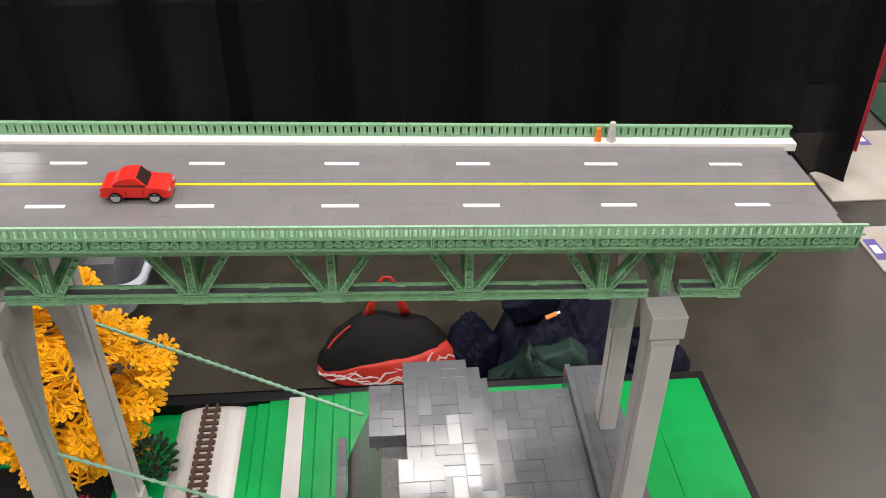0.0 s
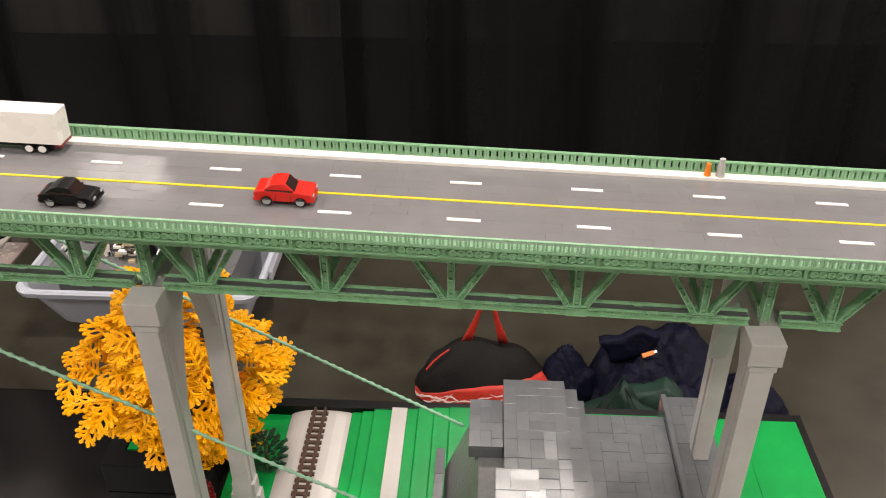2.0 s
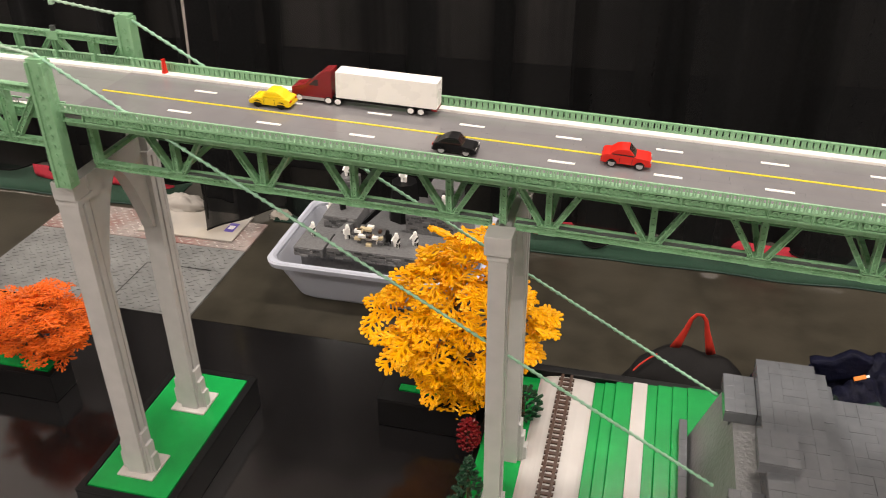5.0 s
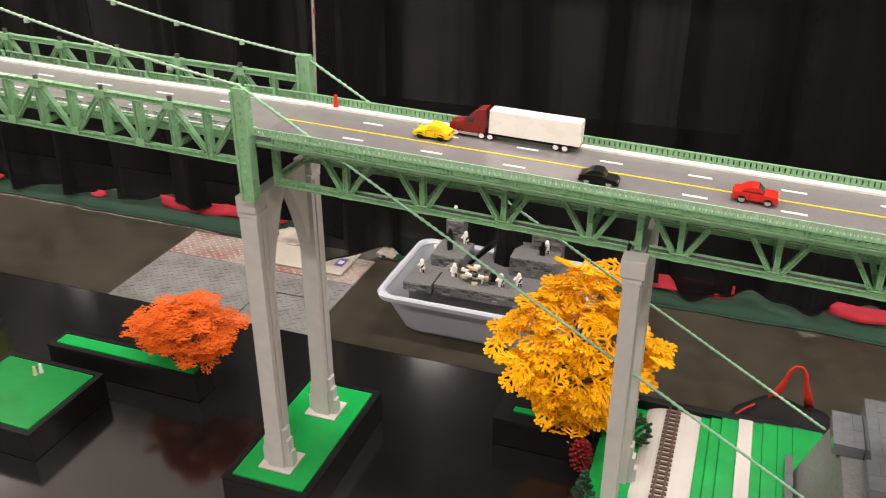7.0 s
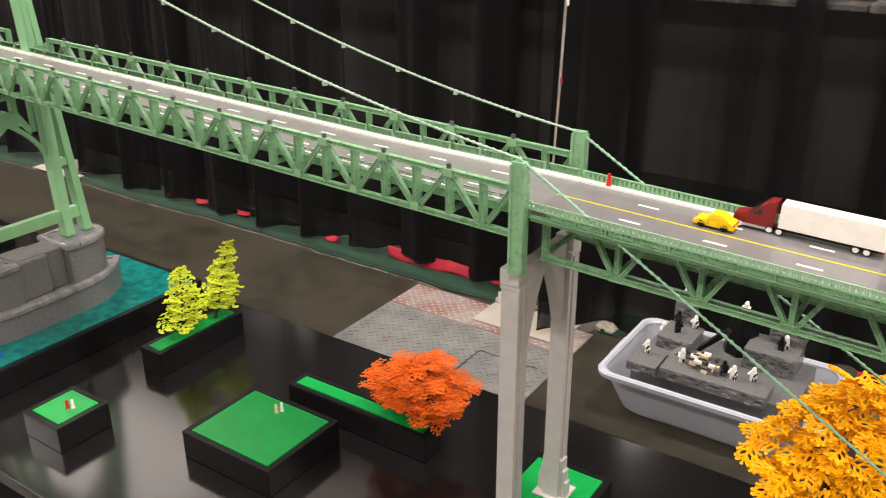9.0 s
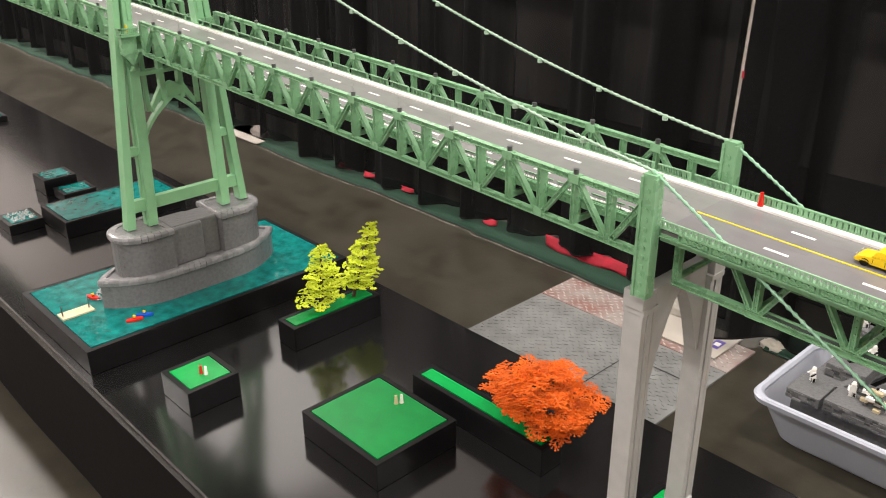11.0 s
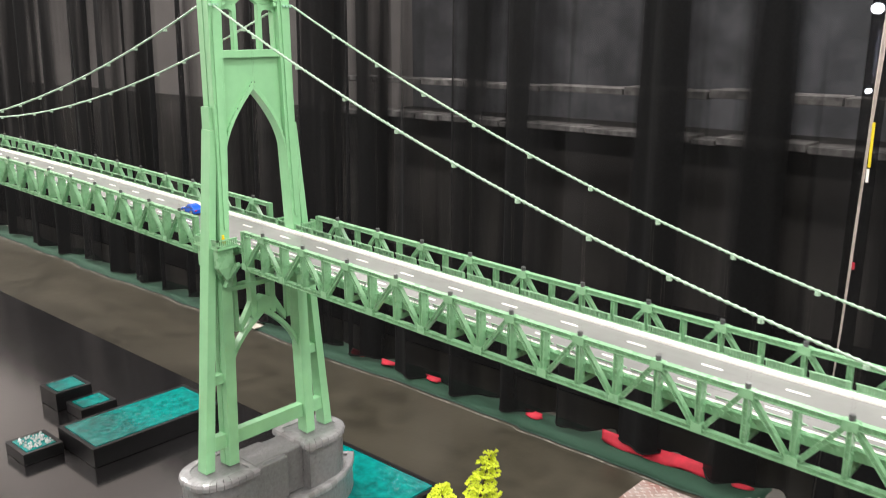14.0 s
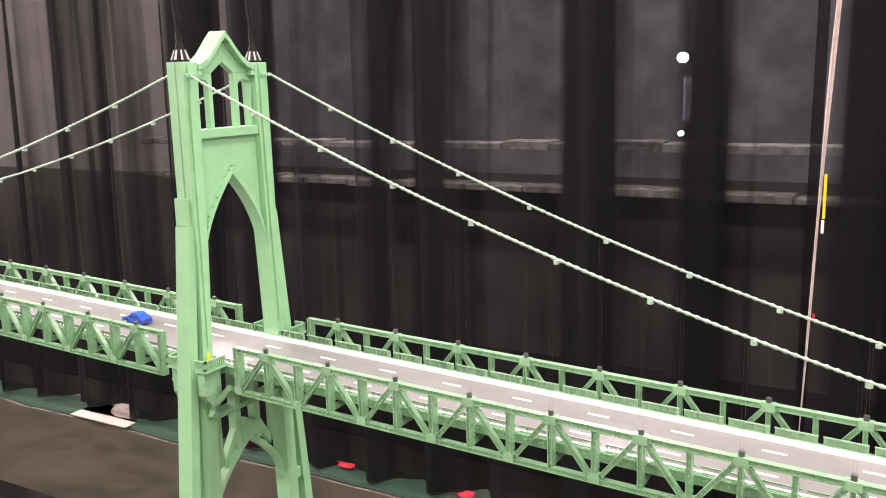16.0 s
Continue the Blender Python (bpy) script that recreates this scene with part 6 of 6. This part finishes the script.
for x0, x1, y0, y1, z0, z1 in ((-1.335, -1.245, 1.70, 1.80, 0.1502, 0.178), (-1.235, -0.93, 1.705, 1.80, 0.1502, 0.185), (-1.31, -1.20, 1.88, 2.0, 0.1502, 0.19), (-1.05, -0.90, 1.90, 2.02, 0.1502, 0.215), (-1.0, -0.90, 1.98, 2.05, 0.2152, 0.27), (-1.30, -1.24, 2.0, 2.05, 0.1902, 0.26)):
    bm = bmesh.new()
    box(bm, x0, x1, y0, y1, z0, z1, bev=0.001)
    wall = part("wall_block", bm, FOOTING, diorama)
    for j in range(max(1, int((z1 - z0) / 0.0064))):
        xx = x0 + 0.008 * rnd.random()
        while xx < x1 - 0.010:
            w = min(rnd.choice((0.008, 0.016, 0.016, 0.024)), x1 - xx)
            if rnd.random() < 0.7:
                bm = bmesh.new()
                box(bm, xx + 0.0004, xx + w - 0.0004, y0 - 0.0006 - 0.0035 * rnd.random(), y0 + 0.002, z0 + 0.0064 * j + 0.0003, z0 + 0.0064 * (j + 1) - 0.0003)
                part("brick", bm, rnd.choice((DARKGREY, DARKGREY, FOOTING, FOOTING, FOOTING, COPING)), wall)
            xx += w
bm = bmesh.new()
prism(bm, [(-1.18, 0.186), (-1.165, 0.186), (-1.09, 0.262), (-1.105, 0.268)], 1.86, 1.90)
part("gun_barrel", bm, BLACKP, diorama, "black sloping barrel")
bm = bmesh.new()
cyl(bm, -1.08, 2.00, 0.1502, 0.275, 0.055, 0.04, 8)
part("round_tower", bm, BLACKP, diorama, "black eight-sided turret")
bm = bmesh.new()
prism(bm, [(-1.255, 1.80), (-1.235, 1.80), (-1.205, 1.90), (-1.225, 1.90)], 0.1502, 0.176, "z")
part("ramp", bm, FOOTING, diorama)


def peg_figure(x, y, z, mat, seed):
    rnd = random.Random(seed)
    bm = bmesh.new()
    for q in (-0.0041, 0.0041):
        box(bm, q - 0.0034, q + 0.0034, -0.004, 0.004, 0, 0.0125, bev=0.001)
    box(bm, -0.0078, 0.0078, -0.0042, 0.0042, 0.0125, 0.0155)
    dark = len(bm.faces)
    prism(bm, [(-0.008, 0.0155), (0.008, 0.0155), (0.006, 0.027), (-0.006, 0.027)], -0.004, 0.004)
    cyl(bm, 0, 0, 0.027, 0.032, 0.0050, 0.0058, sides=10)
    cyl(bm, 0, 0, 0.032, 0.038, 0.0058, 0.0036, sides=10)
    for q in (-1, 1):
        prism(bm, [(-0.001, 0.0255), (0.003, 0.0255), (-0.007, 0.0165), (-0.010, 0.0185)], *sorted((q * 0.0072, q * 0.0105)), "x")
    ob = part("toy_figure", bm, mat)
    ob.data.materials.append(BLACKP)
    if seed % 3:
        for f in ob.data.polygons[dark - 6:dark]:
            f.material_index = 1
        for f in ob.data.polygons[-6:]:
            f.material_index = 1
    ob.matrix_world = pose(x, y, z, 0, 0, rnd.uniform(-60, 60)) @ Matrix.Scale(1.2, 4)
    tagged(ob, "small %s plastic toy figure on the dark diorama" % ("white" if mat is WHITE else "black"), "toy figure", group="toy figures in the tub")


for k, (x, y, z, m) in enumerate(((-1.318, 1.965, 0.1502, WHITE), (-1.30, 1.775, 0.1782, WHITE), (-1.262, 1.93, 0.1902, BLACKP), (-1.28, 1.985, 0.1902, BLACKP), (-1.225, 1.985, 0.1902, WHITE), (-1.19, 1.77, 0.1852, WHITE), (-1.065, 1.765, 0.1852, BLACKP), (-1.035, 1.755, 0.1852, WHITE), (-0.985, 1.775, 0.1852, WHITE), (-0.955, 1.945, 0.2152, BLACKP), (-0.945, 1.96, 0.2152, WHITE), (-1.275, 2.025, 0.2602, WHITE), (-1.08, 1.995, 0.2752, WHITE), (-1.15, 1.84, 0.1502, BLACKP))):
    peg_figure(x, y, z + 0.025, m, k)
speeder = thing("brick_walker", "small tan and white brick-built machine on the diorama", "toy machine")
for k in range(30):
    bm = bmesh.new()
    x, y, z = -1.18 + 0.10 * rnd.random(), 1.735 + 0.05 * rnd.random(), 0.1852 + 0.0086 * (k // 6)
    box(bm, x, x + 0.008 + 0.016 * rnd.random(), y, y + 0.012, z, z + 0.0085, bev=0.0006)
    part("brick", bm, rnd.choice((TAN, WHITE, DARKGREY, BROWN)), speeder)
speeder.matrix_world = pose(0, 0, 0.025)
diorama.matrix_world = pose(0, 0, 0.025)

# the drawstring bag
bag = thing("sports_bag", "black drawstring sports bag with a red printed base", "bag")


def bag_point(a, h, out=0.0):
    """A point on the bag's skin: a round it, h from foot (0) to top (1)."""
    r = (1 - h ** 1.7) ** 0.62 * (1 + 0.05 * noise.noise(Vector((3 * math.cos(a), 3 * math.sin(a), 4 * h))) + 0.03 * noise.noise(Vector((7 * math.cos(a), 7 * math.sin(a), 9 * h))))
    x = -0.190 - 0.012 * h + math.cos(a) * (0.172 * r + out)
    y = 1.520 + math.sin(a) * (0.085 * r + out) + 0.030 * h
    sag = 0.020 * math.exp(-((x + 0.165) / 0.035) ** 2) * h * h
    return (x, y, 0.003 + 0.150 * h - sag + 0.010 * noise.noise(Vector((x * 16, 2, h * 2))))


bm = bmesh.new()
rows = [[bm.verts.new(bag_point(2 * math.pi * i / 56, j / 22 * 0.985)) for i in range(56)] for j in range(23)]
for a, b in zip(rows, rows[1:]):
    for i in range(56):
        bm.faces.new((a[i], a[(i + 1) % 56], b[(i + 1) % 56], b[i]))
bm.faces.new(rows[-1])
bm.faces.new(rows[0][::-1])
part("body", bm, BAGBLACK, bag, smooth=True)


def panel_top(u):
    return 0.13 + 0.36 * (0.5 - 0.5 * math.cos(math.pi * min(1, 1.75 * u)))


bm = bmesh.new()
rows = []
for j in range(8):
    rows.append([bm.verts.new(bag_point(math.radians(185 + 165 * i / 30), 0.05 + (panel_top(i / 30) - 0.05) * j / 7, 0.003)) for i in range(31)])
for a, b in zip(rows, rows[1:]):
    for i in range(30):
        bm.faces.new((a[i], a[i + 1], b[i + 1], b[i]))
panel = part("red_panel", bm, BAGRED, bag, "red printed lower panel", smooth=True)
panel.modifiers.new("thickness", "SOLIDIFY").thickness = 0.002
rs = random.Random(21)
for k in range(16):
    u0 = 0.02 + 0.055 * k + rs.uniform(-0.02, 0.02)
    h0 = rs.uniform(0.08, 0.8)
    slope = rs.choice((-0.5, 0.35, 0.8))
    pts = []
    for i in range(7):
        u = min(0.98, u0 + 0.035 * i)
        h = panel_top(u) * min(0.93, max(0.30, h0 + slope * (0.13 * i - 0.35) + 0.08 * math.sin(2 * i + k)))
        pts.append(bag_point(math.radians(185 + 165 * u), h, 0.0045))
    bm = bmesh.new()
    tube(bm, pts, [0.0006, 0.0022, 0.0032, 0.0026, 0.0030, 0.0020, 0.0006], 5)
    part("streak", bm, BAGWHITE, panel, "pale streak print")
bm = bmesh.new()
tube(bm, [(-0.238, 1.548, 0.138), (-0.228, 1.545, 0.168), (-0.216, 1.543, 0.205), (-0.208, 1.542, 0.236), (-0.197, 1.541, 0.252), (-0.183, 1.541, 0.252), (-0.172, 1.542, 0.236), (-0.166, 1.543, 0.205), (-0.156, 1.545, 0.168), (-0.148, 1.548, 0.138)], [0.013, 0.0105, 0.007, 0.0052, 0.005, 0.005, 0.0052, 0.007, 0.0105, 0.013], 8)
for v in bm.verts:
    v.co.y = 1.545 + (v.co.y - 1.545) * 0.3
part("strap", bm, BAGRED, bag, "red webbing carry strap", smooth=True)
bm = bmesh.new()
tube(bm, [(-0.333, 1.500, 0.085), (-0.318, 1.508, 0.102), (-0.298, 1.516, 0.119), (-0.278, 1.525, 0.130)], 0.0022, 6)
part("piping", bm, BAGRED, bag, "red piping")

# the pile of coats
coat = thing("winter_coat", "navy quilted winter coat heaped on the hall floor", "coat")
def cloth_heap(name, bumps, x0, x1, y0, y1, folds, seed, owner, mat, n=64, foot=0.0):
    """Cloth thrown over a heap: smooth bumps (x, y, radius x, radius y, height) with creases (angle, pitch, depth)."""
    bm = bmesh.new()
    grid = []
    for j in range(n + 1):
        row = []
        for i in range(n + 1):
            u, v = 2 * i / n - 1, 2 * j / n - 1
            du, dv = u * math.sqrt(1 - v * v / 2), v * math.sqrt(1 - u * u / 2)
            edge = math.hypot(du, dv)
            k = 1 + 0.14 * noise.noise(Vector((du * 2.4, dv * 2.4, seed)))
            x, y = (x0 + x1) / 2 + (x1 - x0) / 2 * du * k, (y0 + y1) / 2 + (y1 - y0) / 2 * dv * k
            h = max(hh * math.exp(-((x - bx) / rx) ** 2 - ((y - by) / ry) ** 2) for bx, by, rx, ry, hh in bumps)
            h += 0.25 * sum(hh * math.exp(-((x - bx) / rx) ** 2 - ((y - by) / ry) ** 2) for bx, by, rx, ry, hh in bumps) / len(bumps)
            for a, pitch, deep in folds:
                w = x * math.cos(a) + y * math.sin(a) + 0.035 * noise.noise(Vector((x * 7, y * 7, seed + 5)))
                h += deep * (1 - 2 * abs((w / pitch) % 1 - 0.5) * 2) * (0.4 + noise.noise(Vector((x * 11, y * 11, seed + 9))))
            h += 0.006 * noise.noise(Vector((x * 38, y * 38, seed)))
            row.append(bm.verts.new((x, y, max(0.002, foot + h * (1 - max(0, edge - 0.80) / 0.20) ** 0.6 if edge < 1 else 0.002))))
        grid.append(row)
    for a, b in zip(grid, grid[1:]):
        for i in range(n):
            bm.faces.new((a[i], a[i + 1], b[i + 1], b[i]))
    return part(name, bm, mat, owner, smooth=True)


cloth_heap("coat_body", ((0.17, 1.53, 0.13, 0.12, 0.16), (0.27, 1.56, 0.12, 0.12, 0.17), (0.33, 1.47, 0.09, 0.12, 0.10)), 0.04, 0.425, 1.37, 1.68, ((2.3, 0.050, 0.014), (0.5, 0.030, 0.009)), 3.0, coat, NAVY, 84)
cloth_heap("coat_front", ((0.175, 1.45, 0.10, 0.08, 0.155), (0.26, 1.43, 0.08, 0.08, 0.10)), 0.055, 0.34, 1.35, 1.53, ((0.35, 0.026, 0.015), (1.3, 0.04, 0.006)), 8.0, coat, NAVY, 64)
cloth_heap("gathered_cuff", ((0.005, 1.545, 0.065, 0.055, 0.115), (0.055, 1.50, 0.05, 0.05, 0.085)), -0.065, 0.105, 1.46, 1.62, ((0.9, 0.014, 0.011), (2.4, 0.017, 0.009)), 5.0, coat, NAVY, 90)
cloth_heap("sleeve", ((0.42, 1.50, 0.07, 0.07, 0.085), (0.47, 1.475, 0.06, 0.06, 0.07)), 0.33, 0.540, 1.40, 1.575, ((0.7, 0.020, 0.008), (2.2, 0.03, 0.006)), 12.0, coat, NAVY, 56)
bm = bmesh.new()
prism(bm, [(0.066, 0.205), (0.115, 0.215), (0.150, 0.243), (0.205, 0.238), (0.190, 0.185), (0.140, 0.160), (0.098, 0.150)], 1.470, 1.492)
bmesh.ops.triangulate(bm, faces=[f for f in bm.faces if len(f.verts) > 4])
bmesh.ops.subdivide_edges(bm, edges=bm.edges[:], cuts=3, use_grid_fill=True)
for v in bm.verts:
    v.co += Vector((0.006, 0.012, 0.006)) * noise.noise(v.co * 20)
part("collar", bm, NAVY, coat, smooth=True)
jacket = thing("green_jacket", "dark green folded jacket lying against the coats", "jacket")
for name, outline, y0, y1, seed in (("front_fold", [(-0.02, 0.0), (0.235, 0.0), (0.225, 0.085), (0.160, 0.128), (0.128, 0.155), (0.118, 0.200), (0.108, 0.205), (0.085, 0.165), (0.055, 0.110), (0.0, 0.05)], 1.30, 1.345, 3), ("back_fold", [(0.02, 0.0), (0.27, 0.0), (0.255, 0.12), (0.215, 0.165), (0.19, 0.15), (0.12, 0.13), (0.04, 0.08)], 1.346, 1.40, 7)):
    bm = bmesh.new()
    prism(bm, outline, y0, y1)
    bmesh.ops.triangulate(bm, faces=[f for f in bm.faces if len(f.verts) > 4])
    bmesh.ops.subdivide_edges(bm, edges=bm.edges[:], cuts=3, use_grid_fill=True)
    for v in bm.verts:
        h = v.co.z
        v.co.y += 0.18 * h * (1 if v.co.y < (y0 + y1) / 2 else 0.6) + 0.010 * noise.noise(v.co * 16 + Vector((seed, 0, 0)))
        v.co.x += 0.012 * noise.noise(v.co * 12 + Vector((0, seed, 0)))
        v.co.z = max(0.0, h + 0.008 * noise.noise(v.co * 14))
    part(name, bm, BOTTLE, jacket, smooth=True)
zip_pull = thing("zip_tag", "small orange zip tag with a white end on the coat", "tag")
bm = bmesh.new()
box(bm, -0.016, 0.012, -0.005, 0.005, 0, 0.005, bev=0.001)
part("tag", bm, ORANGE, zip_pull)
bm = bmesh.new()
box(bm, 0.0122, 0.020, -0.003, 0.003, 0.0005, 0.004, bev=0.0006)
part("tip", bm, WHITE, zip_pull)
zip_pull.matrix_world = pose(0.178, 1.452, 0.196, 42, -14, 14)
